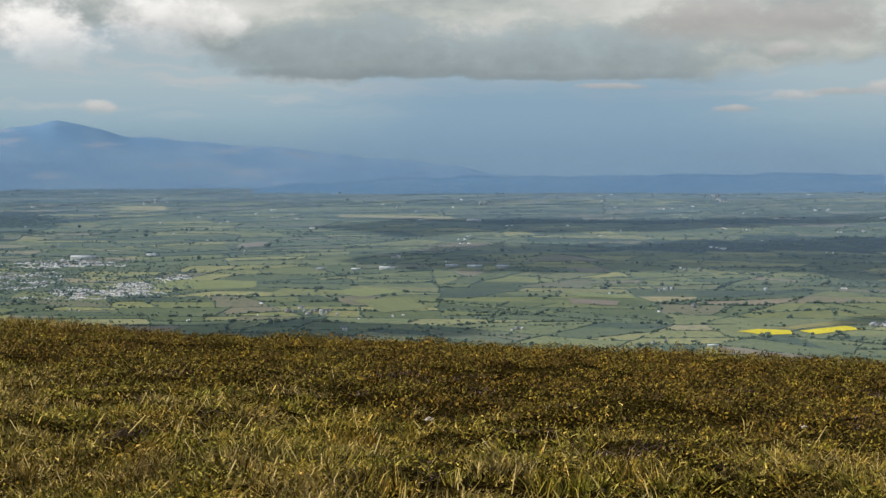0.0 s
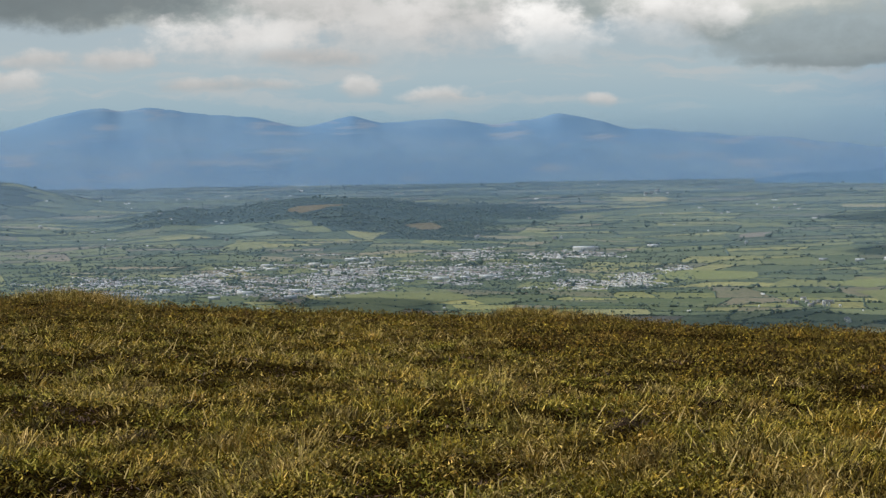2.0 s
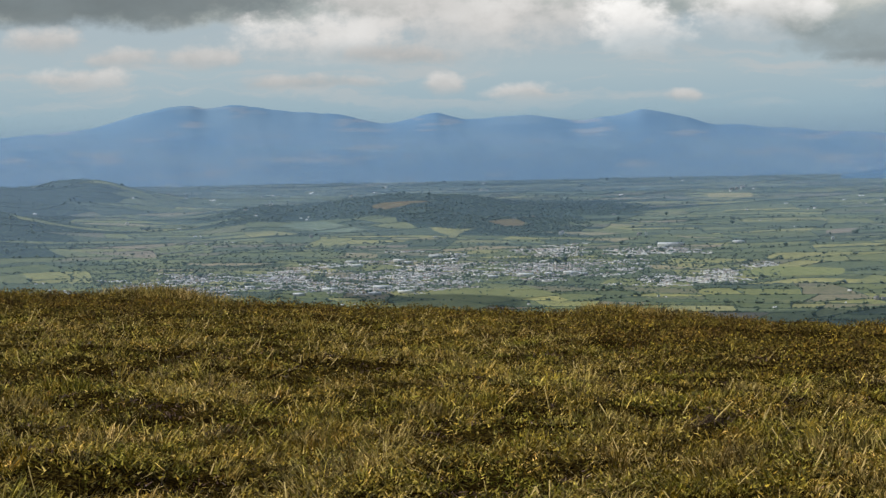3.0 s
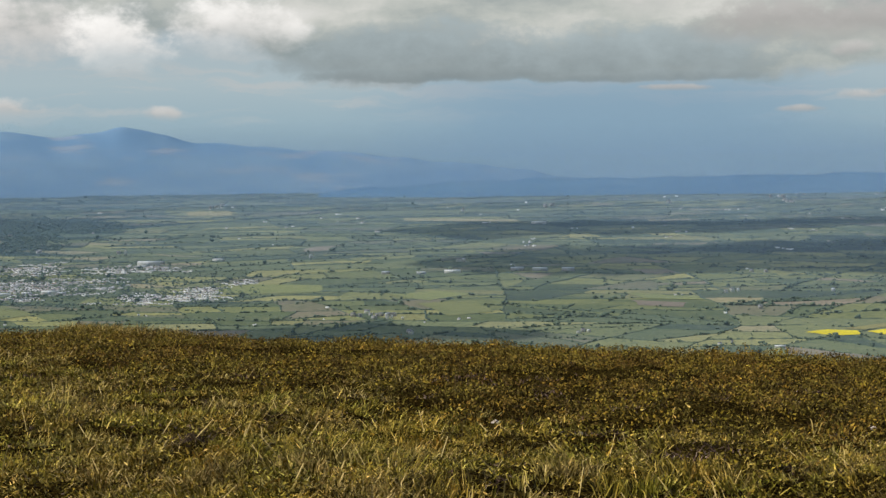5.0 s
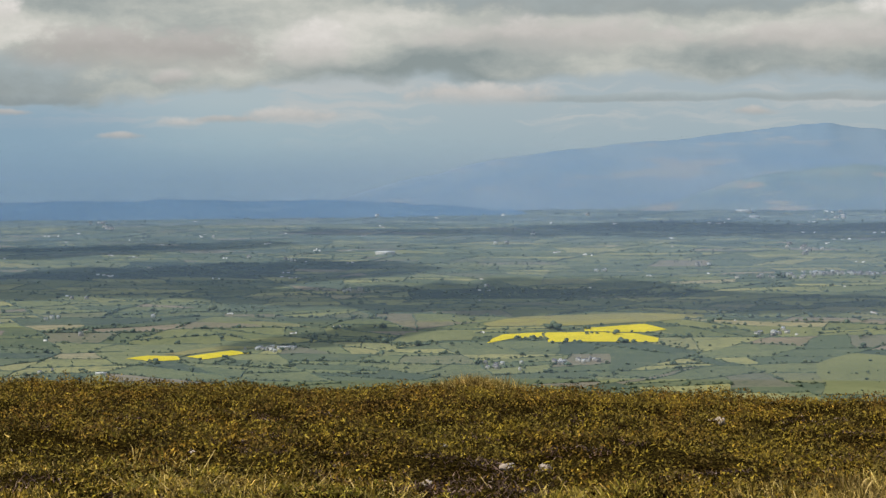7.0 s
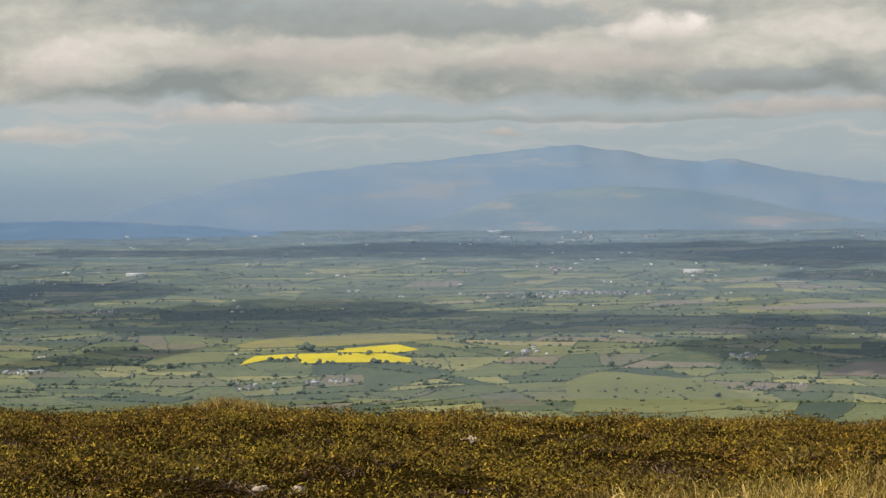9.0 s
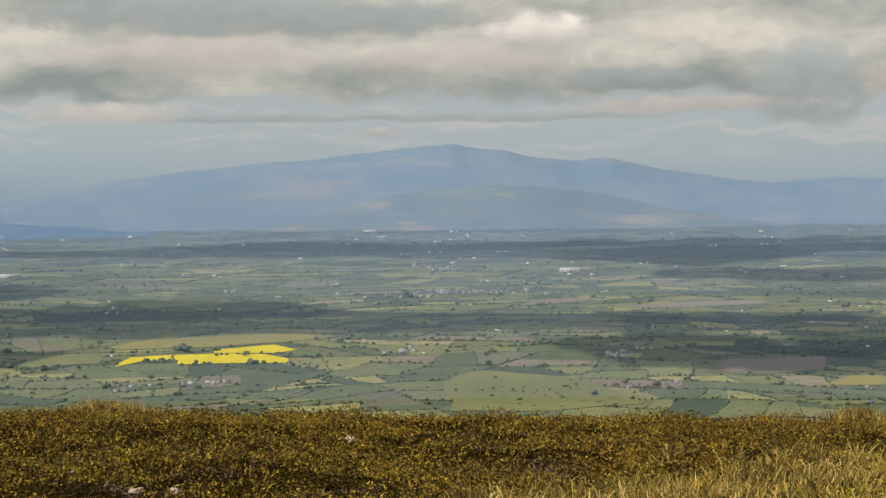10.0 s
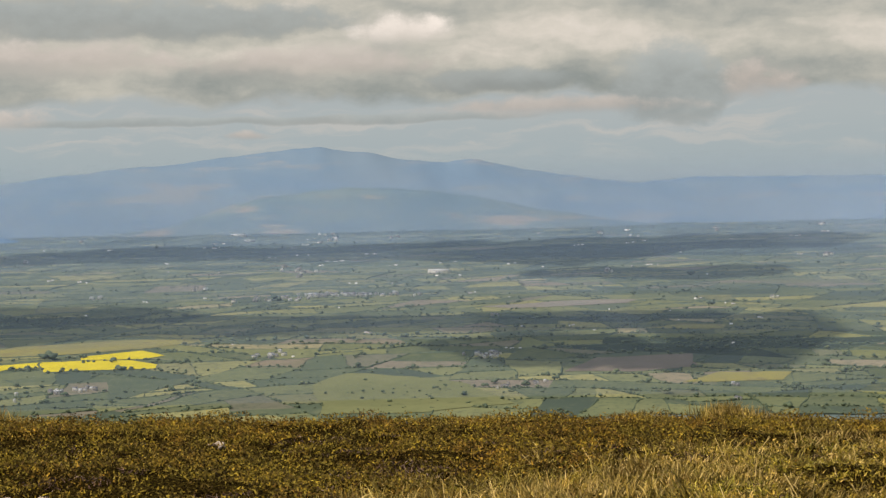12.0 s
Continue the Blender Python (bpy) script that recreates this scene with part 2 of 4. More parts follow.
def blobs(centres, radii, rng, shape=OCTA, rough=0.3, squash=0.85):
    """Many ragged lumps in one go: verts and faces."""
    sv, sf = shape
    n, k = len(centres), len(sv)
    v = sv[None] * (1 + rng.uniform(-rough, rough, (n, k, 1)))
    a = rng.uniform(0, 6.283, n)
    c, s = np.cos(a), np.sin(a)
    x = v[..., 0] * c[:, None] - v[..., 1] * s[:, None]
    y = v[..., 0] * s[:, None] + v[..., 1] * c[:, None]
    v = np.stack([x, y, v[..., 2] * squash], -1) * np.asarray(radii).reshape(n, 1, -1) + np.asarray(centres)[:, None]
    f = sf[None] + (np.arange(n) * k)[:, None, None]
    return v.reshape(-1, 3), f.reshape(-1, 3)


def value_noise(x, y, seed=0):
    """Smooth lattice noise in [-1, 1] for arrays."""
    xi, yi = np.floor(x).astype(np.int64), np.floor(y).astype(np.int64)
    fx, fy = x - xi, y - yi
    fx, fy = fx * fx * (3 - 2 * fx), fy * fy * (3 - 2 * fy)

    def h(a, b):
        q = (a * 374761393 + b * 668265263 + seed * 974634541) & 0x7FFFFFFF
        q = ((q ^ (q >> 13)) * 1274126177) & 0x7FFFFFFF
        return ((q ^ (q >> 16)) & 0xFFFF) / 32767.5 - 1
    return (h(xi, yi) * (1 - fx) + h(xi + 1, yi) * fx) * (1 - fy) + (h(xi, yi + 1) * (1 - fx) + h(xi + 1, yi + 1) * fx) * fy


def fbm(x, y, octaves=4, seed=0):
    return sum(value_noise(x * 2 ** i, y * 2 ** i, seed + i) * 0.5 ** i for i in range(octaves))


# ---------------------------------------------------------------- the lie of the land
R0, D0, POW = 1500.0, 0.0806, 0.464     # the valley floor: dip D0 at R0 metres


def crest_dip(u):
    return (322 + 0.046 * u - 7.0e-6 * u * u).clip(200, 400) / F


def moor_z(u, r):
    """Domed top of the moor; its brow stands where the dome falls out of sight."""
    x, y = r * np.sin(u / F), r * np.cos(u / F)
    a = crest_dip(u) ** 2 / (4 * EYE)
    lump = 0.075 * fbm(x / 2.0, y / 2.0, 3, 11) + 0.045 * fbm(x / 0.55, y / 0.55, 3, 21) + 0.05 * (0.4 - np.abs(fbm(x / 0.5, y / 0.7, 2, 25)))
    for cu, cr, cz, w in HOLLOWS:
        cx, cy = cr * math.sin(cu / F), cr * math.cos(cu / F)
        lump = lump + cz * np.exp(-((x - cx) ** 2 + (y - cy) ** 2) / (w * w))
    return -a * r * r + lump * np.clip(r / 6, 0, 1)


# hummocks and hollows on the moor: U, metres away, height, radius
HOLLOWS = [(1135, 34, 0.10, 0.9), (-1521, 44, 0.14, 1.2), (-700, 42, 0.10, 1.5), (2058, 31, 0.04, 0.9), (2450, 32, 0.10, 1.5),
           (-557, 12.7, 0.10, 0.18), (-995, 13.0, -0.24, 0.34), (-1514, 20, -0.28, 0.42), (-1171, 19, -0.34, 0.55), (-1738, 18, -0.26, 0.36),
           (-1649, 17.5, -0.26, 0.36), (-1489, 10.6, -0.28, 0.46), (-870, 20.5, -0.2, 0.3), (-1320, 14.5, -0.18, 0.26), (-250, 16, -0.16, 0.25), (480, 22, -0.2, 0.4), (1137, 13.4, -0.10, 0.9), (700, 30, -0.10, 0.8), (1640, 17, -0.10, 0.7)]

# hills that stand in the valley: U, metres away, half width in U, half depth in metres, height
HILLS = [(-1900, 2900, 220, 260, 34), (-1640, 3050, 130, 260, 32), (-1850, 2350, 160, 150, 26), (1560, 3700, 60, 90, 9)]


def wooded_hill(u):
    """Height of the hill behind the town, along its back."""
    top = [np.interp(u + d, [-1500, -1447, -1368, -1310, -1255, -1171, -1101, -1030, -961, -882, -800, -740], [0, 2, 13, 13.5, 12.5, 23, 26, 23, 19, 8, 2, 0]) for d in (-24, -8, 8, 24)]
    return sum(top) / 4


def valley_z(u, r):
    z = EYE - D0 * R0 * (R0 / r) ** (1 / POW - 1)
    for cu, cr, wu, wr, h in HILLS:
        z = z + h * np.exp(-((u - cu) / wu) ** 2 - ((r - cr) / wr) ** 2) * (1 + 0.12 * value_noise(u / 60, r / 90, 5))
    z = z + wooded_hill(u) * np.exp(-((r - 2600 - 60 * value_noise(u / 70, u * 0, 6)) / np.where(r < 2600, 250, 180)) ** 2) * (1 + 0.08 * value_noise(u / 40, r / 60, 7))
    return z + 0.6 * value_noise(u / 110, r / 130, 3)


def land_z(u, r):
    u, r = np.broadcast_arrays(np.asarray(u, float), np.asarray(r, float))
    moor, val = moor_z(u, np.minimum(r, 90)), valley_z(u, np.maximum(r, 1250))
    # the hillside between them, always below the line of sight over the brow
    q = np.clip(np.log(np.maximum(r, 1) / 70) / math.log(1290 / 70), 0, 1)
    e = EYE - moor_z(u, np.full_like(r, 70.0))
    side = EYE - r * ((e / 70) * (1 - q) + ((EYE - val) / np.maximum(r, 1250)) * q + 0.035 * np.sin(math.pi * q))
    return np.where(r < 70, moor, np.where(r < 1290, side, val))


def reach(v):
    """Metres to where the valley floor lies V below the horizon."""
    return R0 * (D0 / (-np.asarray(v, float) / F)) ** POW


def spot(u, v):
    u, r = np.asarray(u, float), reach(v)
    return np.stack([r * np.sin(u / F), r * np.cos(u / F), land_z(u, r)], -1)


def flat_v(u, v):
    """The V that the bare valley floor would have where the hilly land shows at (u, v)."""
    r = np.geomspace(1400, 2640, 400)
    up = (land_z(np.full_like(r, float(u)), r) - EYE) / r * F
    return float(-F * D0 * (R0 / r[np.argmin(np.abs(up - v))]) ** (1 / POW))


def uw_to_xyz(q, lift=0.0):
    """From the splitting plane (u, w) to the land."""
    a, b = q[..., 0] / 130, q[..., 1] / 110
    v = -28 * np.exp((q[..., 1] + 11 * value_noise(a, b, 90) + 4 * value_noise(a * 2.7, b * 2.7, 91)) / 1500)
    p = spot(q[..., 0] + 14 * value_noise(a, b, 92) + 5 * value_noise(a * 2.7, b * 2.7, 93), v)
    p[..., 2] += lift
    return p


def moor_soil(k):
    """Moss, litter and dark peat, in specks of a few centimetres."""
    p = where(k)
    fine = k.noise(p, 38.0, 3, 0.7)
    c = k.ramp(fine, [(0.38, (0.006, 0.004, 0.002)), (0.50, (0.024, 0.016, 0.004)), (0.60, (0.070, 0.050, 0.010)), (0.72, (0.18, 0.13, 0.03))])
    return k.mix(k.step(k.noise(p, 2.2, 5, 0.6), 0.40, 0.62, 0.0, 0.75), c, k.mix(1.0, c, (0.34, 0.28, 0.26), "MULTIPLY"))


MOOR_SOIL = material("moor_soil", 1.0, moor_soil, 0.05, 26.0, 0.0)
HILLSIDE = plain("hillside_grass", (0.10, 0.12, 0.04), (0.15, 0.13, 0.06), 0.05, 0.95, 0.0, 0.1, (0.07, 0.09, 0.03))
# valley grass with haze mixed into the colour, more of it farther off
VALLEY = plain("valley_pasture", blend((0.10, 0.13, 0.06), HAZE_TINT, 0.3), blend((0.13, 0.15, 0.07), HAZE_TINT, 0.3), 0.01, 0.95, 0.0, 0.05, blend((0.09, 0.11, 0.05), HAZE_TINT, 0.3))
VALLEY_FAR = plain("valley_far", blend((0.13, 0.18, 0.06), HAZE_TINT, 0.55), blend((0.17, 0.21, 0.09), HAZE_TINT, 0.6), 0.01, 0.95, 0.0, 0.05)


def make_ground():
    us = np.concatenate([np.arange(-2300, 3000, 14.0), np.linspace(2996, 2 * math.pi * F - 2300, 70)[:-1]])
    rs = np.concatenate([np.linspace(0.0, 8, 14), np.geomspace(8.2, 62, 300), np.geomspace(64, 1290, 60), np.geomspace(1300, 4980, 190)])
    uu, rr = np.meshgrid(us, rs)
    x, y, z = rr * np.sin(uu / F), rr * np.cos(uu / F), land_z(uu, rr)
    v = np.stack([x, y, z], -1).reshape(-1, 3)
    n, m = len(us), len(rs)
    i, j = np.meshgrid(np.arange(n), np.arange(m - 1))
    i2 = (i + 1) % n
    f = np.stack([j * n + i, j * n + i2, (j + 1) * n + i2, (j + 1) * n + i], -1).reshape(-1, 4)
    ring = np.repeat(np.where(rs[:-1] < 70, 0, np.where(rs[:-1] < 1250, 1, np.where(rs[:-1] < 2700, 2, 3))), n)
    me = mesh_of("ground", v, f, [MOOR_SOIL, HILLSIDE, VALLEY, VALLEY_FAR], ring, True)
    return tagged(new("ground", me), "domed moor falling away to a broad patchwork valley", "ground", kind="structure")


ground = make_ground()

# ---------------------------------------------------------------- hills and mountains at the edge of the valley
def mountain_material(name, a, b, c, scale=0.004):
    """Heather and forest tones a, b, pale slopes c; distant haze painted in as blue."""
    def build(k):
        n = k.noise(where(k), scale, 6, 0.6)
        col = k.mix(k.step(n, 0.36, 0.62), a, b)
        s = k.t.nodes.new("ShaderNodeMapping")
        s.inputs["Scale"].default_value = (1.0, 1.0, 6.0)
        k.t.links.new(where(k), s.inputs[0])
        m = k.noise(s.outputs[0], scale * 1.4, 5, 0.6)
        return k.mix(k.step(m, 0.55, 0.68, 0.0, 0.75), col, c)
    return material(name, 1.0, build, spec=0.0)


def make_range(name, u0, u1, ridge, front, back, mat, label, seed, foot=None, spur=0.03):
    us = np.arange(u0, u1 + 1, 7.0)
    ts = np.concatenate([np.linspace(0, 1, 34), np.linspace(1.02, 1.5, 12)])
    uu, tt = np.meshgrid(us, ts)
    rr = front + (back - front) * tt
    top = EYE + back * (ridge(uu) + 2.0 * fbm(uu / 45, 0 * uu, 4, seed)) / F
    broad = EYE + back * sum(ridge(uu + d) for d in (-300, -200, -100, 0, 100, 200, 300)) / 7 / F
    low = land_z(uu, np.full_like(uu, front)) - 3 if foot is None else EYE + front * foot(uu) / F
    t = np.clip(tt, 0, 1)
    ribs = np.abs(fbm(uu / 90 + 0.8 * t, t * 1.3, 4, seed + 3))
    shape = t ** 1.15 + spur * (0.35 - ribs) * np.sin(math.pi * t) ** 0.9 * (1 - 0.3 * t)
    z = low + (broad - low) * shape + (top - broad) * t ** 5
    z = np.where(tt > 1, top - (tt - 1) ** 2 * 6.0 * np.maximum(top - low, 4), z)
    v = np.stack([rr * np.sin(uu / F), rr * np.cos(uu / F), z], -1).reshape(-1, 3)
    n, m = len(us), len(ts)
    i, j = np.meshgrid(np.arange(n - 1), np.arange(m - 1))
    f = np.stack([j * n + i, j * n + i + 1, (j + 1) * n + i + 1, (j + 1) * n + i], -1).reshape(-1, 4)
    return tagged(new(name, mesh_of(name, v, f, mat, None, True)), label, "mountain", kind="structure")


def soft_line(u, us, vs):
    return sum(np.interp(u + d, us, vs) for d in (-18, -9, 0, 9, 18)) / 5


def west_ridge(u):
    return soft_line(u, [-2600, -2000, -1800, -1646, -1569, -1481, -1438, -1384, -1316, -1207, -1125, -1038, -969, -889, -789, -730, -659, -600, -570, -422, -266, -112, 0, 260],
                     [45, 76, 58, 71, 93, 114, 106, 110, 100, 90, 72, 91, 76, 84, 71, 81, 88, 77, 64, 52, 40, 22, 10, -34])


def east_ridge(u):
    return soft_line(u, [820, 940, 1039, 1138, 1188, 1337, 1437, 1517, 1617, 1697, 1757, 1836, 1935, 1974, 2027, 2072, 2131, 2227, 2317, 2385, 2547, 2750, 3100],
                     [-34, 4, 29, 52, 60, 79, 88, 93, 107, 115, 118, 107, 89, 86, 94, 83, 69, 53, 41, 50, 50, 44, 15])


def fore_ridge(u):
    return soft_line(u, [1350, 1480, 1576, 1636, 1716, 1836, 1944, 2023, 2130, 2227, 2420], [-44, -18, 12, 27, 38, 45, 39, 26, 4, -12, -44])


# the blue of the hazy distance is put into these tones
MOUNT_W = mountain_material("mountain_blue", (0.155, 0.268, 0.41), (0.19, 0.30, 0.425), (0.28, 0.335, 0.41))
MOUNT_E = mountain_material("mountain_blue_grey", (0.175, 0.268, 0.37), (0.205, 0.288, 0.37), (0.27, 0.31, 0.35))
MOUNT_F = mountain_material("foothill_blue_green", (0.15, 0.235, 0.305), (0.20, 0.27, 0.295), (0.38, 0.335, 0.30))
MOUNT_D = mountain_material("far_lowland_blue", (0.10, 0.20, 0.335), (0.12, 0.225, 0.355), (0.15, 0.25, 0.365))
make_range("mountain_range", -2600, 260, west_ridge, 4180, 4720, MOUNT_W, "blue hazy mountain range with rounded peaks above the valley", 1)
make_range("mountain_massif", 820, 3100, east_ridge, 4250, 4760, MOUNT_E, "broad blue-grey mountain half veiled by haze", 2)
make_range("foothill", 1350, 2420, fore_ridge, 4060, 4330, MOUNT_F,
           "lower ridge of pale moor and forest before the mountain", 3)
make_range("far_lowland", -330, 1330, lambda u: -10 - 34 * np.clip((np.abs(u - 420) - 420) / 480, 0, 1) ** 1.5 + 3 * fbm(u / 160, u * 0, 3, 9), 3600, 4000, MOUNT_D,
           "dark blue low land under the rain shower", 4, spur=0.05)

# ---------------------------------------------------------------- fields between hedges
rng = np.random.default_rng(5)
W0, W1 = 0.0, 1500 * math.log(368 / 28)


def split_land():
    """Cuts the valley floor, in the (u, w) plane, into convex fields; gives the fields and the cuts between them."""
    todo = [np.array([(-2100.0, W0), (2900, W0), (2900, W1), (-2100, W1)])]
    fields, cuts = [], []
    while todo:
        p = todo.pop()
        x, y = p[:, 0], p[:, 1]
        area = 0.5 * abs(np.dot(x, np.roll(y, -1)) - np.dot(y, np.roll(x, -1)))
        c = p.mean(0)
        size = 4500 * (0.55 + 1.1 * (0.5 + 0.5 * value_noise(c[0] / 420, c[1] / 420, 8))) * (1.0 + 0.9 * c[1] / W1)
        if area < size * rng.uniform(0.6, 1.9):
            fields.append(p)
            continue
        across = np.ptp(x) * rng.uniform(0.36, 0.85) > np.ptp(y)
        a = rng.normal(0, 0.55 if across else 0.2) + 0.3 * value_noise(c[0] / 500, c[1] / 500, 4) + (math.pi / 2 if across else 0)
        d = np.array([math.cos(a), math.sin(a)])
        nrm = np.array([-d[1], d[0]])
        o = c + nrm * rng.uniform(-0.16, 0.16) * (np.ptp(x) if across else np.ptp(y))
        s = (p - o) @ nrm
        one, two, cut = [], [], []
        for i in range(len(p)):
            q, sq, r, sr = p[i], s[i], p[(i + 1) % len(p)], s[(i + 1) % len(p)]
            (one if sq >= 0 else two).append(q)
            if (sq >= 0) != (sr >= 0):
                h = q + (r - q) * sq / (sq - sr)
                one.append(h), two.append(h), cut.append(h)
        if len(cut) == 2 and len(one) > 2 and len(two) > 2:
            cuts.append(np.array(cut))
            todo += [np.array(one), np.array(two)]
        else:
            fields.append(p)
    return fields, cuts


FIELDS, CUTS = split_land()


def field_mesh(poly, lift, rings=2, seg=4):
    """A field draped over the land: rings round its middle."""
    c = poly.mean(0)
    edge = np.concatenate([poly[i] + (np.roll(poly, -1, 0)[i] - poly[i]) * np.linspace(0, 1, seg, endpoint=False)[:, None] for i in range(len(poly))])
    n = len(edge)
    q = np.vstack([c[None]] + [c + (edge - c) * (k + 1) / rings for k in range(rings)])
    f = [(0, 1 + i, 1 + (i + 1) % n) for i in range(n)]
    for k in range(rings - 1):
        a, b = 1 + k * n, 1 + (k + 1) * n
        for i in range(n):
            j = (i + 1) % n
            f += [(a + i, b + i, b + j), (a + i, b + j, a + j)]
    v = uw_to_xyz(q, lift)
    f = np.array(f)
    a, b, d = v[f[0, 0]], v[f[0, 1]], v[f[0, 2]]
    if np.cross(b - a, d - a)[2] < 0:
        f = f[:, ::-1]
    return v, f


def vw(v):
    return 1500 * np.log(-np.asarray(v, float) / 28)


# crops that stand out: corners as (U, V)
RAPE = plain("rape_in_flower", (0.62, 0.52, 0.02), (0.72, 0.60, 0.03), 0.05, 0.9, 0.0, 0.1, (0.55, 0.47, 0.04))
RAPE_THIN = plain("rape_going_over", (0.31, 0.285, 0.085), (0.25, 0.24, 0.11), 0.012, 0.9, 0.0, 0.05, (0.24, 0.21, 0.10))
TILLAGE = plain("tilled_earth", (0.22, 0.185, 0.15), (0.195, 0.17, 0.135), 0.03, 0.95, 0.0, 0.05, (0.18, 0.175, 0.12))
STRAW_FIELD = plain("pale_stubble", (0.36, 0.34, 0.23), (0.32, 0.315, 0.21), 0.02, 0.95, 0.0, 0.05, (0.28, 0.30, 0.21))
LUSH = plain("lush_pasture", (0.18, 0.20, 0.095), (0.205, 0.22, 0.105), 0.02, 0.95, 0.0, 0.05, (0.155, 0.175, 0.085))
PALE_GREEN = plain("pale_pasture", (0.24, 0.26, 0.11), (0.215, 0.24, 0.10), 0.02, 0.95, 0.0, 0.05, (0.185, 0.215, 0.09))
# hazed versions of pasture and tilled earth: blue haze blended into the colours
PASTURE_HAZED = plain("hazed_pasture", blend((0.17, 0.205, 0.09), HAZE_TINT, 0.26), blend((0.20, 0.22, 0.10), HAZE_TINT, 0.26), 0.02, 0.95, 0.0, 0.05, blend((0.14, 0.17, 0.08), HAZE_TINT, 0.26))
TILLAGE_HAZED = plain("hazed_tilled_earth", blend((0.30, 0.235, 0.145), HAZE_TINT, 0.2), blend((0.26, 0.215, 0.14), HAZE_TINT, 0.2), 0.02, 0.95, 0.0, 0.05, blend((0.23, 0.21, 0.12), HAZE_TINT, 0.2))
FELLED = plain("felled_slope", (0.19, 0.155, 0.105), (0.15, 0.14, 0.09), 0.03, 0.95, 0.0, 0.05, (0.24, 0.19, 0.13))
CROPS = [
    ("rape_field", RAPE, "bright yellow oilseed rape field in flower", [(517, -290), (561, -284), (611, -285), (612, -292), (565, -295)]),
    ("rape_field", RAPE, "thin yellow strip of flowering oilseed rape", [(626, -286), (711, -276), (731, -280), (651, -291)]),
    ("crop_field", RAPE_THIN, "olive-yellow field of rape going over", [(590, -281), (705, -268), (760, -270), (700, -275), (625, -283)]),
    ("rape_field", RAPE, "upper bright yellow oilseed rape field", [(1324, -241), (1428, -234), (1473, -244), (1438, -250), (1329, -248)]),
    ("rape_field", RAPE, "long bright yellow oilseed rape field in flower", [(1262, -249), (1330, -249), (1408, -251), (1458, -259), (1453, -265), (1262, -266)]),
    ("rape_field", RAPE, "short bright yellow oilseed rape field", [(1148, -267), (1178, -252), (1257, -249), (1257, -257), (1200, -259)]),
    ("crop_field", RAPE_THIN, "long olive-yellow field behind the rape", [(1153, -233), (1219, -220), (1380, -217), (1527, -216), (1532, -223), (1448, -230), (1310, -236), (1160, -239)]),
    ("stubble_field", STRAW_FIELD, "pale tan strip field far off", [(-566, -61), (-483, -61), (-481, -69), (-560, -68)]),
    ("stubble_field", STRAW_FIELD, "long pale yellow strip field", [(-190, -79), (10, -83), (8, -88), (-180, -84)]),
    ("tilled_field", TILLAGE_HAZED, "reddish brown tilled field", [(-359, -136), (-330, -127), (-290, -125), (-300, -134)]),
    ("tilled_field", TILLAGE, "brown tilled field among hedges", [(210, -230), (300, -234), (302, -241), (225, -240)]),
    ("pasture", PALE_GREEN, "pale green pasture between dark hedges", [(-194, -214), (-110, -208), (-60, -214), (-126, -225)]),
    ("pasture", LUSH, "sunlit green pasture between dark hedges", [(-150, -232), (-60, -226), (-20, -246), (-90, -254)]),
    ("pasture", PALE_GREEN, "pale yellow-green pasture beside a copse", [(203, -216), (330, -222), (345, -229), (240, -226)]),
    ("pasture", LUSH, "large smooth green pasture below the moor", [(1737, -304), (1798, -285), (1920, -292), (2010, -308), (2085, -345), (1930, -356), (1756, -356)]),
    ("crop_field", RAPE_THIN, "yellow strip of flowering crop", [(2330, -216), (2400, -209), (2474, -210), (2470, -216)]),
    ("crop_field", RAPE_THIN, "yellow-green field of young rape", [(2394, -312), (2459, -297), (2590, -297), (2570, -309)]),
    ("tilled_field", TILLAGE_HAZED, "long reddish tilled field", [(2042, -172), (2160, -165), (2303, -163), (2298, -170), (2100, -176)]),
    ("tilled_field", TILLAGE, "dull brown tilled field", [(2180, -292), (2231, -268), (2400, -262), (2425, -285), (2300, -292)]),
    ("pasture", LUSH, "rounded green pasture at the town's edge", [(-1110, -237), (-1010, -224), (-880, -222), (-830, -238), (-940, -250)]),
    ("felled_patch", FELLED, "bare brown felled patch on the wooded hill", [(-1150, -74), (-1128, -67), (-1085, -65.5), (-1045, -67), (-1066, -69), (-1090, -73), (-1125, -79)]),
    ("pasture", PASTURE_HAZED, "green pasture on the flank of the wooded hill", [(-1305, -107), (-1275, -99), (-1236, -99), (-1206, -107), (-1250, -115)]),
    ("pasture", PASTURE_HAZED, "pale green pasture under the wooded hill", [(-1258, -117), (-1191, -109), (-1154, -114), (-1195, -119)]),
    ("felled_patch", FELLED, "reddish brown cleared slope below the wooded hill", [(-945, -104), (-902, -100), (-868, -112), (-922, -114)]),
    ("pasture", LUSH, "dark green pasture below the town", [(-1126, -247), (-1026, -242), (-936, -254), (-960, -266), (-1090, -264)]),
    ("pasture", PALE_GREEN, "sunlit pasture above a housing estate", [(-520, -202), (-456, -191), (-330, -194), (-345, -207), (-470, -208)]),
    ("pasture", LUSH, "green pasture beside the rape", [(985, -265), (1010, -248), (1130, -246), (1125, -262)]),
]


# woods: U, V, half width, half depth; several also darken bands of cloud shade
WOODS = [(-1110, -96, 190, 16), (-1370, -98, 90, 14), (-960, -104, 170, 22), (-790, -84, 150, 16), (-1780, -60, 180, 40), (-1850, -120, 160, 40), (-880, -112, 120, 22), (1650, -62, 420, 10),
         (1560, -52, 70, 7), (2350, -76, 420, 13), (1250, -178, 260, 9), (520, -140, 330, 10), (2260, -196, 190, 9), (2480, -246, 260, 16), (700, -128, 300, 8), (350, -92, 360, 5)]


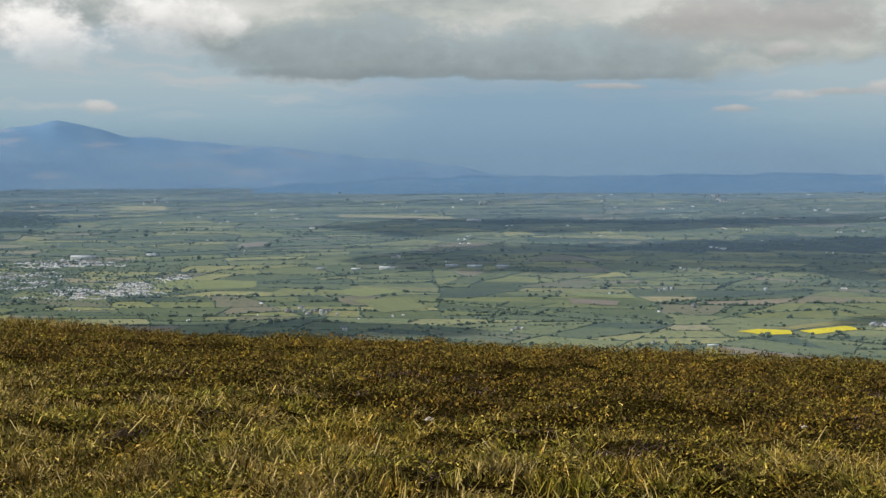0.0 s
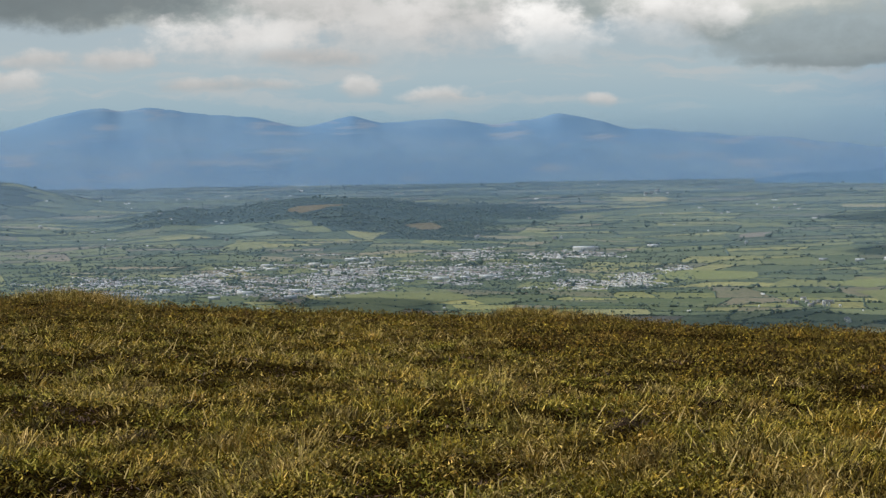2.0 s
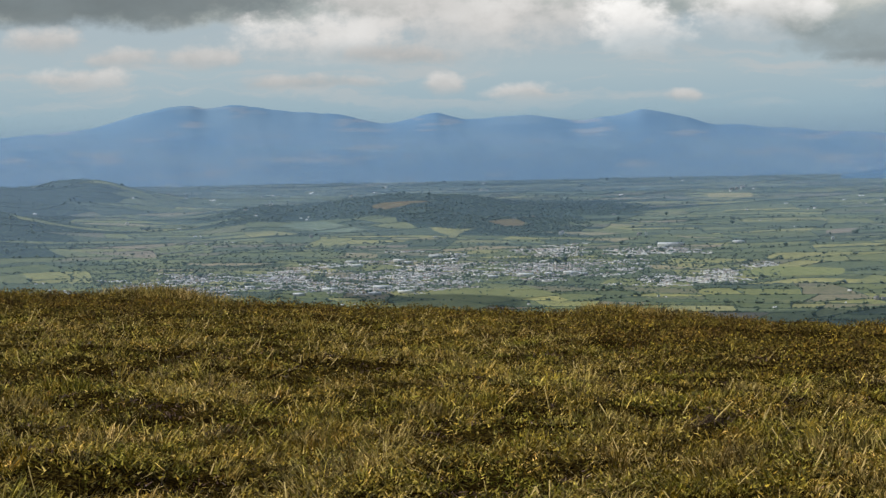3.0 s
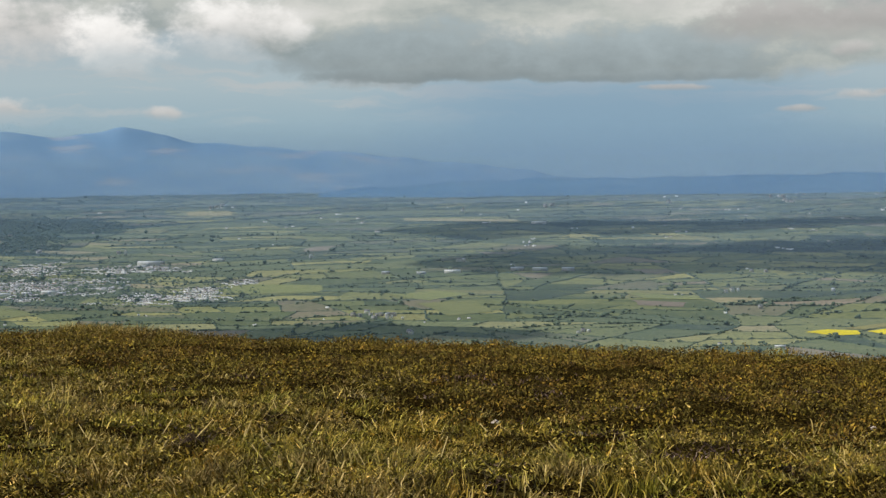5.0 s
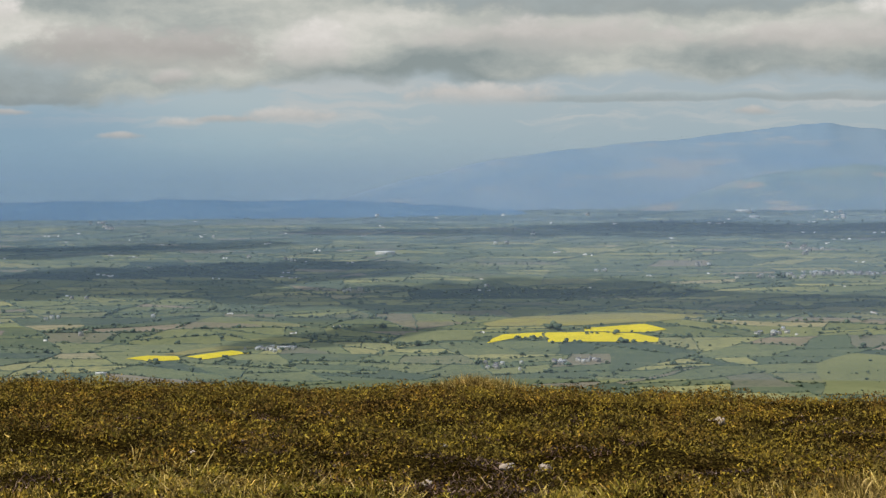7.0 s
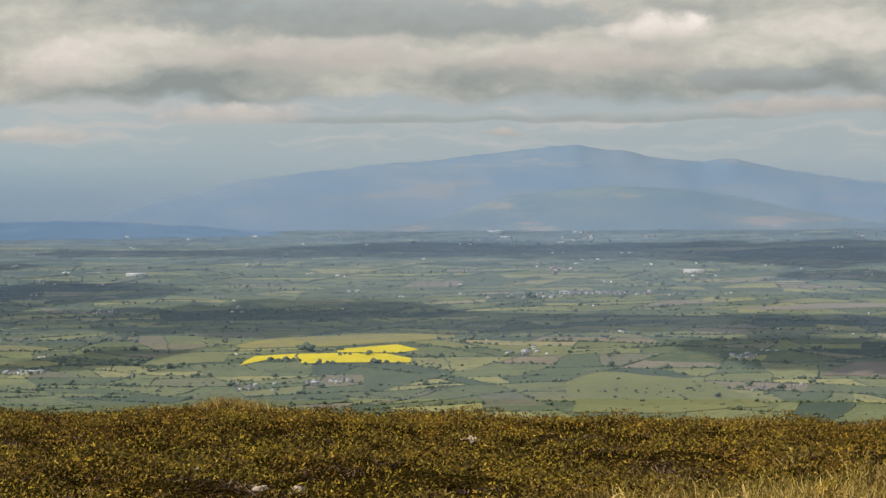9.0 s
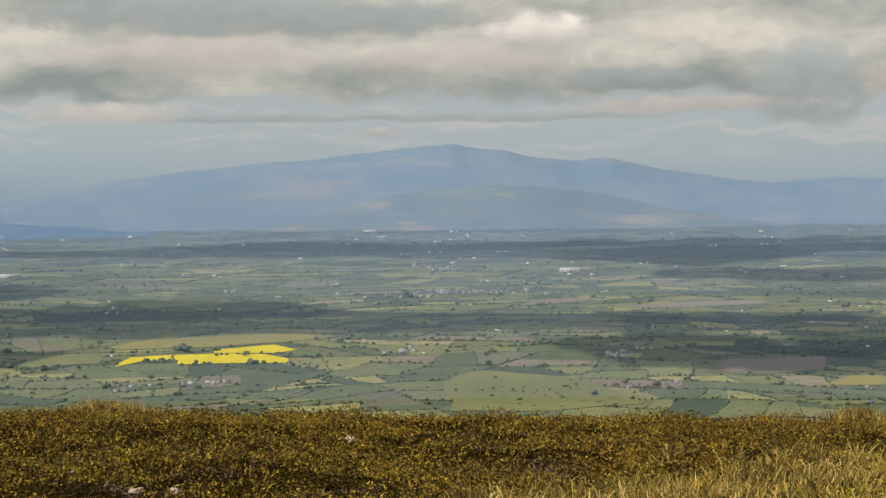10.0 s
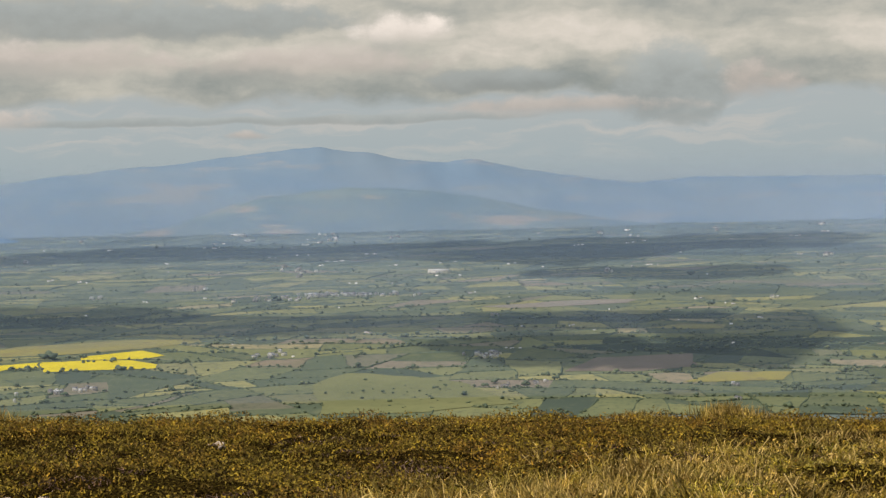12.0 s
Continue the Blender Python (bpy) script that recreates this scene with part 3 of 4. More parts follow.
def wooded(u, v):
    """How thickly trees stand."""
    w = np.zeros_like(np.asarray(u, float))
    for cu, cv, ru, rv in WOODS:
        w = np.maximum(w, np.clip(2.2 * (1 - ((u - cu) / ru) ** 2 - ((v - cv) / rv) ** 2), 0, 1))
    return w


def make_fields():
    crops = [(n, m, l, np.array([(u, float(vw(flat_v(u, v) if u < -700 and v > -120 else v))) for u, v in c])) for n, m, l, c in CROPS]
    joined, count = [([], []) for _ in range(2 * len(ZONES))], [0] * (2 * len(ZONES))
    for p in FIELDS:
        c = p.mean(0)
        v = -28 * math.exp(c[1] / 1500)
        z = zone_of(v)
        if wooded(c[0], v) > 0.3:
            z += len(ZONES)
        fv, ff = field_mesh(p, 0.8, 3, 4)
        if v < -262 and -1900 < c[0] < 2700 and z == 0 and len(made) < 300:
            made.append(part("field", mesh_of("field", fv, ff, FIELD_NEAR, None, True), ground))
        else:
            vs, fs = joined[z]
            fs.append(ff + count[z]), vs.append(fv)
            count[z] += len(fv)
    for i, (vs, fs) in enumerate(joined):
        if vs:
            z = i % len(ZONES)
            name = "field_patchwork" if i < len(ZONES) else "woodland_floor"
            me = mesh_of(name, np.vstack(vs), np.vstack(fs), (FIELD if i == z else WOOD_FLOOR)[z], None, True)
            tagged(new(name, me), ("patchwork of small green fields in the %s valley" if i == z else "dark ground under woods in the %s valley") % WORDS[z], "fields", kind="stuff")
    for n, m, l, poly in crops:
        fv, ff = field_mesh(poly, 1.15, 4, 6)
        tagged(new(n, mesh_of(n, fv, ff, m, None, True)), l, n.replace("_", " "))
    return [c[3] for c in crops]


made = []
CROP_POLYS = make_fields()


def in_crop(q):
    """Which of the points (n, 2) lie in one of the crops."""
    q = np.atleast_2d(np.asarray(q, float))
    hit = np.zeros(len(q), bool)
    for p in CROP_POLYS:
        lo, hi = p.min(0), p.max(0)
        near = np.nonzero((q >= lo).all(1) & (q <= hi).all(1))[0]
        if len(near):
            x, y = q[near].T
            odd = np.zeros(len(near), bool)
            for (x1, y1), (x2, y2) in zip(p, np.roll(p, -1, 0)):
                if y1 != y2:
                    odd ^= ((y1 > y) != (y2 > y)) & (x < (x2 - x1) * (y - y1) / (y2 - y1) + x1)
            hit[near] |= odd
    return hit


# ---------------------------------------------------------------- hedges, woods and trees
def make_hedges():
    """Unbroken banks of hedge along the cuts, with an uneven top; gives the places of their trees."""
    runs, trees = [[] for _ in ZONES], []
    for a, b in CUTS:
        va = -28 * math.exp((a[1] + b[1]) / 3000)
        z = zone_of(va)
        if rng.random() < 0.05 + 0.03 * z:
            continue
        n = int(np.clip(np.hypot(b[0] - a[0], (b[1] - a[1]) * va / 1500) / (3.6 + 0.3 * z), 3, 220))
        t = np.linspace(0, 1, n)
        q = a + (b - a) * t[:, None]
        q[:, 1] += np.sin(math.pi * t) * rng.normal(0, 2.0)
        v = -28 * np.exp(q[:, 1] / 1500)
        scale = R0 * (D0 * F / -v) ** POW / F
        h = scale * (1.6 - 0.07 * z) * rng.uniform(0.55, 1.35) * np.exp(rng.normal(0, 0.28, n))
        thin = value_noise(q[:, 0] / 23 + z, q[:, 1] / 23, 57)
        h *= np.where(thin < -0.55, 0.2, 1.0)
        runs[z].append(np.column_stack([q, h]))
        grove = value_noise(q[:, 0] / 60, q[:, 1] / 50, 58)
        trees.append(q[rng.random(n) < (0.46 - 0.02 * z) * np.clip(1 + 1.6 * grove, 0.2, 2.6)])
    for z, word in enumerate(WORDS):
        q = np.vstack(runs[z])
        first = np.cumsum([0] + [len(x) for x in runs[z]])
        p = uw_to_xyz(q[:, :2])
        step = np.gradient(p[:, :2], axis=0)
        step /= np.linalg.norm(step, axis=1)[:, None] + 1e-9
        side = np.column_stack([-step[:, 1], step[:, 0], np.zeros(len(p))]) * (q[:, 2:] * rng.uniform(0.5, 0.9, (len(p), 1)))
        up = np.array([[0, 0, 1.0]])
        v = np.stack([p - side + 0.5 * up, p - 0.5 * side + up * (q[:, 2:] * 0.85 + 0.6), p + 0.5 * side + up * (q[:, 2:] + 0.6), p + side + 0.5 * up], 1).reshape(-1, 3)
        i = np.setdiff1d(np.arange(len(p) - 1), first[1:-1] - 1)
        i = i[~in_crop(q[i, :2])]
        f = np.concatenate([np.stack([4 * i + k, 4 * i + k + 1, 4 * i + k + 5, 4 * i + k + 4], -1) for k in range(3)])
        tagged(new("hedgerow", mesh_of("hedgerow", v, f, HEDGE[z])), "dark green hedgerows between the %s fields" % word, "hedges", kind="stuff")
    trees = np.vstack(trees)
    return trees[~in_crop(trees)]


HEDGE_TREES = make_hedges()


def crown_mesh(name, seed):
    """A ragged crown of leaf clumps about one metre high and wide."""
    g = np.random.default_rng(seed)
    n = 26
    a, e = g.uniform(0, 6.283, n), g.uniform(-0.5, 1, n)
    k = 0.36 * g.uniform(0.45, 1.0, n) * np.sqrt(1 - 0.7 * e * e)
    c = np.stack([k * np.cos(a), k * np.sin(a), 0.62 + 0.30 * e], -1)
    v, f = blobs(c, g.uniform(0.10, 0.19, n), g, ICO0, 0.32, 0.85)
    return mesh_of(name, v, f, LEAF[0])


BARK = plain("bark", (0.07, 0.055, 0.04), (0.11, 0.09, 0.07), 3.0, 0.9)


def trunk_mesh():
    bm = bmesh.new()
    bmesh.ops.create_cone(bm, segments=6, radius1=0.045, radius2=0.02, depth=0.5, cap_ends=True, matrix=Matrix.Translation((0, 0, 0.22)))
    for i in range(3):
        turn = Matrix.Rotation(i * 2.1, 4, "Z") @ Matrix.Translation((0.06, 0, 0.48)) @ Matrix.Rotation(0.6, 4, "Y")
        bmesh.ops.create_cone(bm, segments=5, radius1=0.018, radius2=0.008, depth=0.3, cap_ends=True, matrix=turn)
    me = bpy.data.meshes.new("trunk")
    bm.to_mesh(me)
    bm.free()
    me.materials.append(BARK)
    return me


def make_tree(seed):
    ob = new("tree")
    part("trunk", TRUNK, ob)
    part("crown", crown_mesh("crown", seed), ob)
    return tagged(ob, "leafy broadleaf tree by a field hedge", "tree", "hedgerow trees")


TRUNK = trunk_mesh()
TREES = [make_tree(s) for s in range(7)]


def make_woods():
    """Single trees near the moor; those past them as one wood for each part of the valley."""
    q = np.column_stack([rng.uniform(-2000, 2800, 60000), rng.uniform(150, W1, 60000)])
    thick = wooded(q[:, 0], -28 * np.exp(q[:, 1] / 1500))
    copse = np.where(value_noise(q[:, 0] / 95, q[:, 1] / 75, 31) > 0.42, 0.38, 0.05)
    q = q[(rng.random(len(q)) < np.maximum(thick * 0.9, copse)) & ~in_crop(q)]
    hill = np.column_stack([rng.uniform(-1560, -640, 20000), rng.uniform(float(vw(-66)), float(vw(-132)), 20000)])
    hill = hill[(rng.random(20000) < wooded(hill[:, 0], -28 * np.exp(hill[:, 1] / 1500))) & ~in_crop(hill)]
    lone = np.column_stack([rng.normal(1900, 95, 46), vw(rng.uniform(-350, -296, 46))])
    rows = [(1190, 1262, -261, 18), (1150, 1335, -243, 24), (1262, 1470, -268, 16), (1330, 1440, -252, 9), (985, 1150, -270, 26), (560, 720, -296, 14), (1700, 2000, -320, 10)]
    rows = np.vstack([np.column_stack([rng.uniform(a, b, n), vw(c + rng.normal(0, 1.0, n))]) for a, b, c, n in rows])
    spots = np.vstack([rows, HEDGE_TREES, q, hill, lone])
    p = uw_to_xyz(spots, 0.6)
    v = -28 * np.exp(spots[:, 1] / 1500)
    zone = np.array([zone_of(x) for x in v])
    h = reach(v) / F * np.where(np.arange(len(v)) < len(rows), 5.6, 3.9) * np.exp(rng.normal(0, 0.38, len(v))) * (1.0 - 0.05 * zone)
    near = np.nonzero((v < -268) & (spots[:, 0] > -1900) & (spots[:, 0] < 2700))[0]
    near = np.concatenate([near[near < len(rows)], rng.permutation(near[near >= len(rows)])])[:290]
    for n, i in enumerate(near):
        ob = TREES[n] if n < len(TREES) else copy_thing(TREES[n % len(TREES)], Matrix())
        ob.matrix_basis = Matrix.Translation(p[i]) @ Matrix.Rotation(rng.uniform(0, 6.28), 4, "Z") @ Matrix.Diagonal((h[i] * rng.uniform(0.8, 1.15), h[i], h[i], 1))
    rest = np.setdiff1d(np.arange(len(v)), near)
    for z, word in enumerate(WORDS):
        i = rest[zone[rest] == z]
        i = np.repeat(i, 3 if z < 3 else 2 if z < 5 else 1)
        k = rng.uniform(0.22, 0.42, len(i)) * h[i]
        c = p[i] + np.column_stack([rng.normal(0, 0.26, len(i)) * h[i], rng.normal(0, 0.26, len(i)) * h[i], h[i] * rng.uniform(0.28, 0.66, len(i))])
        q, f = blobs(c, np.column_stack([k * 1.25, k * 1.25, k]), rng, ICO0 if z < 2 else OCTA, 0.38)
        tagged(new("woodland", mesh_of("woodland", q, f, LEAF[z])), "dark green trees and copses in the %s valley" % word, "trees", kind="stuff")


make_woods()

# ---------------------------------------------------------------- houses, farms, sheds and the town
WHITEWASH = plain("whitewash", (0.86, 0.85, 0.82), (0.78, 0.77, 0.74), 0.4, 0.8)
RENDER_GREY = plain("grey_render", (0.54, 0.52, 0.49), (0.44, 0.43, 0.42), 0.4, 0.85)
SLATE = plain("slate", (0.14, 0.15, 0.17), (0.20, 0.20, 0.22), 0.5, 0.6)
TILE = plain("red_tile", (0.30, 0.18, 0.13), (0.26, 0.17, 0.13), 0.5, 0.8)
SHEET = plain("pale_sheet_roof", (0.66, 0.68, 0.70), (0.76, 0.77, 0.78), 0.2, 0.5)
SHEET_BLUE = plain("grey_sheet_roof", (0.42, 0.46, 0.50), (0.50, 0.53, 0.56), 0.2, 0.5)
DARK_GLASS = plain("window_glass", (0.03, 0.04, 0.05), (0.05, 0.06, 0.07), 1.0, 0.15, 0.0, 0.5)


def wall_mesh(name, w, d, h, rise, mat):
    """Walls with two gables."""
    x, y = w / 2, d / 2
    v = [(-x, -y, -0.6), (x, -y, -0.6), (x, y, -0.6), (-x, y, -0.6), (-x, -y, h), (x, -y, h), (x, y, h), (-x, y, h), (-x, 0, h + rise), (x, 0, h + rise)]
    f = [(0, 1, 5), (0, 5, 4), (2, 3, 7), (2, 7, 6), (1, 2, 6), (1, 6, 5), (5, 6, 9), (3, 0, 4), (3, 4, 7), (7, 4, 8), (0, 3, 2), (0, 2, 1)]
    return mesh_of(name, v, f, mat)


def roof_mesh(name, w, d, h, rise, mat, over=0.12, thick=0.1):
    x, y = w / 2 + over, d / 2 + over
    drop = rise * over / (d / 2)
    v, f = [], []
    for s in (-1, 1):
        b = len(v)
        for k in (0, thick):
            v += [(-x, s * y, h - drop + k), (x, s * y, h - drop + k), (x, 0, h + rise + 0.01 + k), (-x, 0, h + rise + 0.01 + k)]
        q = [(4, 5, 6, 7), (3, 2, 1, 0), (0, 1, 5, 4), (1, 2, 6, 5), (3, 0, 4, 7), (2, 3, 7, 6)]
        f += [tuple(b + i for i in (t if s < 0 else t[::-1])) for t in q]
    return mesh_of(name, v, f, mat)


def box_mesh(name, x0, x1, y0, y1, z0, z1, mat):
    v = [(x, y, z) for z in (z0, z1) for x, y in ((x0, y0), (x1, y0), (x1, y1), (x0, y1))]
    f = [(3, 2, 1, 0), (4, 5, 6, 7), (0, 1, 5, 4), (1, 2, 6, 5), (2, 3, 7, 6), (3, 0, 4, 7)]
    return mesh_of(name, v, f, mat)


def make_house(w, d, h, rise, wall, roof, label, group, kind="house"):
    ob = new(kind)
    part("wall", wall_mesh("wall", w, d, h, rise, wall), ob)
    part("roof", roof_mesh("roof", w, d, h, rise, roof), ob)
    if kind == "house":
        part("chimney", box_mesh("chimney", w * 0.38, w * 0.48, -0.12, 0.12, h + rise * 0.7, h + rise + 0.35, wall), ob)
        for i in range(3):
            x = (i - 1) * w * 0.3
            part("door" if i == 1 else "window", box_mesh("window", x - 0.16, x + 0.16, -d / 2 - 0.02, -d / 2 + 0.02, 0.1 if i == 1 else 0.4, 0.95, DARK_GLASS), ob)
    else:
        part("door", box_mesh("door", -w * 0.12, w * 0.12, -d / 2 - 0.03, -d / 2 + 0.02, 0, h * 0.8, SHEET_BLUE), ob)
    return tagged(ob, label, kind, group)


KINDS = [make_house(4.2, 2.1, 1.8, 0.7, WHITEWASH, SLATE, "small white farmhouse with a slate roof", "farmhouses"),
         make_house(3.2, 2.0, 1.7, 0.7, WHITEWASH, SHEET_BLUE, "small white cottage with a grey roof", "farmhouses"),
         make_house(3.6, 2.4, 1.9, 0.8, RENDER_GREY, SLATE, "grey rendered house with a slate roof", "farmhouses")]
SHEDS = [make_house(8.5, 3.4, 1.2, 0.5, SHEET_BLUE, SHEET, "long farm shed with a pale sheet roof", "sheds", "shed"),
         make_house(11, 4.2, 1.3, 0.5, WHITEWASH, SHEET, "wide white warehouse with a pale roof", "sheds", "shed"),
         make_house(7.5, 3.4, 1.3, 0.6, RENDER_GREY, SHEET_BLUE, "grey farm shed with a dull sheet roof", "sheds", "shed")]
placed = {}


def put_building(model, u, v, size=1.0, turn=None):
    p = spot(u, v)
    size *= min(1.1, max(0.95, abs(v) / 200)) if model in KINDS else 1.0
    m = Matrix.Translation(Vector(p) + Vector((0, 0, 1.15))) @ Matrix.Rotation(-u / F + (rng.normal(-0.8, 0.45) if turn is None else turn), 4, "Z") @ Matrix.Scale(size, 4)
    if model.name in placed:
        ob = copy_thing(model, Matrix())
    else:
        ob = placed[model.name] = model
    ob.matrix_basis = m


def make_buildings():
    # farms and cottages spread over the valley
    n = 0
    while n < 112:
        u, w = rng.uniform(-1850, 2650), rng.uniform(400, W1 - 60)
        v = -28 * math.exp(w / 1500)
        if wooded(u, v) > 0.2 or in_crop((u, w))[0] or (-1650 < u < -450 and -240 < v < -140):
            continue
        for _ in range(rng.integers(1, 4)):
            du, dv = rng.normal(0, 9), rng.normal(0, 1.6)
            s = float(reach(v)) / 1700 * rng.uniform(0.7, 1.05)
            put_building(KINDS[rng.integers(0, 3)], u + du, v + dv, s)
            n += 1
    # villages: U, V, spread in U and V, houses
    for u, v, su, sv, c in [(1790, -147, 95, 2.2, 70), (1690, -152, 60, 3, 14), (2040, -258, 26, 4, 22), (780, -275, 34, 3.5, 16), (1290, -303, 26, 4, 9),
                            (1657, -250, 34, 4, 14), (1180, -311, 30, 4, 10), (-228, -253, 40, 4, 16), (1340, -301, 30, 4, 8), (2480, -318, 20, 2, 3), (2060, -316, 30, 3, 5)]:
        for _ in range(c):
            put_building(KINDS[rng.integers(0, 3)], u + rng.normal(0, su * 0.55), v + rng.normal(0, sv * 0.6), float(reach(v)) / 1700 * rng.uniform(0.65, 1.0))
    for u, v, s, k in [(-629, -154, 1.9, 1), (-507, -149, 1.1, 1), (-1229, -223, 1.2, 1), (-1284, -230, 1.1, 0), (-1137, -220, 1.3, 1), (-883, -203, 1.3, 1), (-840, -201, 1.0, 0),
                       (-640, -158, 1.0, 0), (-213, -176, 1.0, 2), (-150, -178, 1.0, 0), (-95, -177, 1.3, 1), (20, -174, 1.6, 2), (60, -175, 1.6, 0), (110, -176, 1.5, 2),
                       (59, -92, 1.6, 1), (800, -273, 0.8, 1), (815, -272, 0.7, 0), (1963, -110, 2.2, 1), (1611, -41, 2.4, 1), (1630, -47, 2.0, 0), (980, -108, 2.0, 1), (1290, -302, 0.8, 0),
                       (-1180, -180, 1.0, 1), (-1090, -176, 1.1, 0), (-1050, -190, 1.0, 1), (-1370, -214, 1.0, 0), (-1010, -172, 0.9, 1), (-940, -205, 1.0, 0), (-800, -200, 1.3, 1), (-1105, -172, 1.1, 1), (-1040, -166, 1.2, 1), (-1150, -231, 1.2, 0), (-1095, -228, 1.1, 1), (-1190, -174, 1.0, 1), (-780, -202, 1.0, 2), (-612, -152, 1.2, 0), (480, -315, 0.7, 1)]:
        put_building(SHEDS[k], u, v, s, rng.normal(-0.25, 0.12))


make_buildings()


HOUSE_FACES = np.array([(0, 1, 5), (0, 5, 4), (2, 3, 7), (2, 7, 6), (1, 2, 6), (1, 6, 5), (5, 6, 9), (3, 0, 4), (3, 4, 7), (7, 4, 8), (4, 5, 9), (4, 9, 8), (6, 7, 8), (6, 8, 9)])


def join_houses(sites, name, label, limit):
    """Small gabled houses in one mesh; sites: U, V, pale walls or not, lie."""
    vs, fs, idx, base = [], [], [], 0
    uv = np.array([x[:2] for x in sites])
    free = ~in_crop(np.column_stack([uv[:, 0], vw(uv[:, 1])])) & (uv[:, 0] < limit)
    spots, far = spot(uv[:, 0], uv[:, 1]), reach(uv[:, 1])
    for (u, v, pale, lie), ok, place, r in zip(sites, free, spots, far):
        if not ok:
            continue
        s = r / F * rng.uniform(0.85, 1.25)
        w, d, h, rise = 3.2 * s * rng.uniform(0.7, 1.9), 2.1 * s, 1.25 * s, 0.6 * s
        a = -u / F + lie + rng.choice([0.0, 0.0, 1.57]) + rng.normal(0, 0.1)
        x, y = w / 2, d / 2
        q = np.array([(-x, -y, -1), (x, -y, -1), (x, y, -1), (-x, y, -1), (-x, -y, h), (x, -y, h), (x, y, h), (-x, y, h), (-x, 0, h + rise), (x, 0, h + rise)])
        c, t = math.cos(a), math.sin(a)
        q = np.stack([q[:, 0] * c - q[:, 1] * t, q[:, 0] * t + q[:, 1] * c, q[:, 2] + 0.9], -1) + place
        vs.append(q)
        fs.append(HOUSE_FACES + base)
        k, g = (0 if pale and rng.random() < 0.8 else 1), (2, 3, 4)[rng.choice(3, p=[0.60, 0.18, 0.22])]
        idx += [k] * 10 + [g] * 4
        base += 10
    me = mesh_of(name, np.vstack(vs), np.vstack(fs), [WHITEWASH, RENDER_GREY, SLATE, TILE, SHEET], idx)
    tagged(new(name, me), label, "houses", kind="stuff")


def make_far_farms():
    """White farmhouses strewn thinly over the whole valley."""
    sites = []
    while len(sites) < 420:
        u, w = rng.uniform(-1850, 2650), rng.uniform(250, float(vw(-265)))
        v = -28 * math.exp(w / 1500)
        if -1650 < u < -450 and -240 < v < -140:
            continue
        for _ in range(rng.integers(1, 4)):
            sites.append((u + rng.normal(0, 8), v + rng.normal(0, 0.8), rng.random() < 0.85, rng.normal(0, 0.3)))
    join_houses(sites, "farmhouses", "scattered white farmhouses and barns far across the valley", 9999)


def make_town():
    """The town's crowded terraces and estates, and the trees among them."""
    # quarters: U from and to, V at both ends, spread in V, houses, share of white walls
    sites = []
    for ua, ub, va, vb, spread, count, white in [(-1640, -1300, -206, -203, 9, 800, 0.45), (-1350, -1060, -203, -197, 15, 1250, 0.5), (-1120, -860, -198, -190, 15, 900, 0.45),
                                                 (-900, -700, -188, -186, 14, 520, 0.4), (-910, -590, -156, -160, 4.5, 420, 0.5), (-720, -560, -215, -212, 4, 330, 0.8), (-590, -450, -205, -190, 3.5, 260, 0.85)]:
        n = 0
        while n < count:
            f = rng.random()
            u0, v0 = ua + (ub - ua) * f, va + (vb - va) * f + rng.normal(0, spread)
            if value_noise(np.array(u0 / 60), np.array(v0 / 8), 77) < -0.25:
                continue
            slope, step = rng.normal(-0.02, 0.06), rng.uniform(3.8, 6.4)
            pale = rng.random() < white
            for k in range(int(rng.uniform(25, 80) / step)):
                if rng.random() > 0.12:
                    sites.append((u0 + k * step, v0 + slope * k * step + rng.normal(0, 0.6), pale, math.atan(slope * 6)))
                    n += 1
    join_houses(sites, "town_houses", "crowded pale houses of a valley town with slate roofs", -440)
    # trees among the houses
    u, v = rng.uniform(-1700, -430, 3400), rng.normal(-192, 24, 3400).clip(-250, -140)
    k = reach(v) / F * rng.uniform(0.8, 2.2, 3400)
    c = spot(u, v) + np.column_stack([0 * k, 0 * k, k * 0.8 + 0.7])
    r = np.column_stack([k * 1.3, k * 1.3, k])
    v, f = blobs(c, r, rng, ICO0, 0.3)
    tagged(new("town_trees", mesh_of("town_trees", v, f, LEAF[2])), "dark green garden trees among the town houses", "trees", kind="stuff")


make_far_farms()
make_town()

# ---------------------------------------------------------------- cumulus whose shade lies on the valley: U, V of the shade, half width, half depth
CLOUD_WHITE = plain("cloud_white", (0.8, 0.8, 0.8), (0.72, 0.74, 0.76), 0.01, 1.0, 0.0, 0.0)


def thin_out(m, share):
    """Lets a share of the light through, as thin cloud does."""
    t = m.node_tree
    out, shader = t.nodes["Material Output"], t.nodes["Principled BSDF"]
    clear, mixed = t.nodes.new("ShaderNodeBsdfTransparent"), t.nodes.new("ShaderNodeMixShader")
    mixed.inputs[0].default_value = share
    t.links.new(shader.outputs[0], mixed.inputs[1]), t.links.new(clear.outputs[0], mixed.inputs[2])
    t.links.new(mixed.outputs[0], out.inputs[0])


thin_out(CLOUD_WHITE, 0.47)


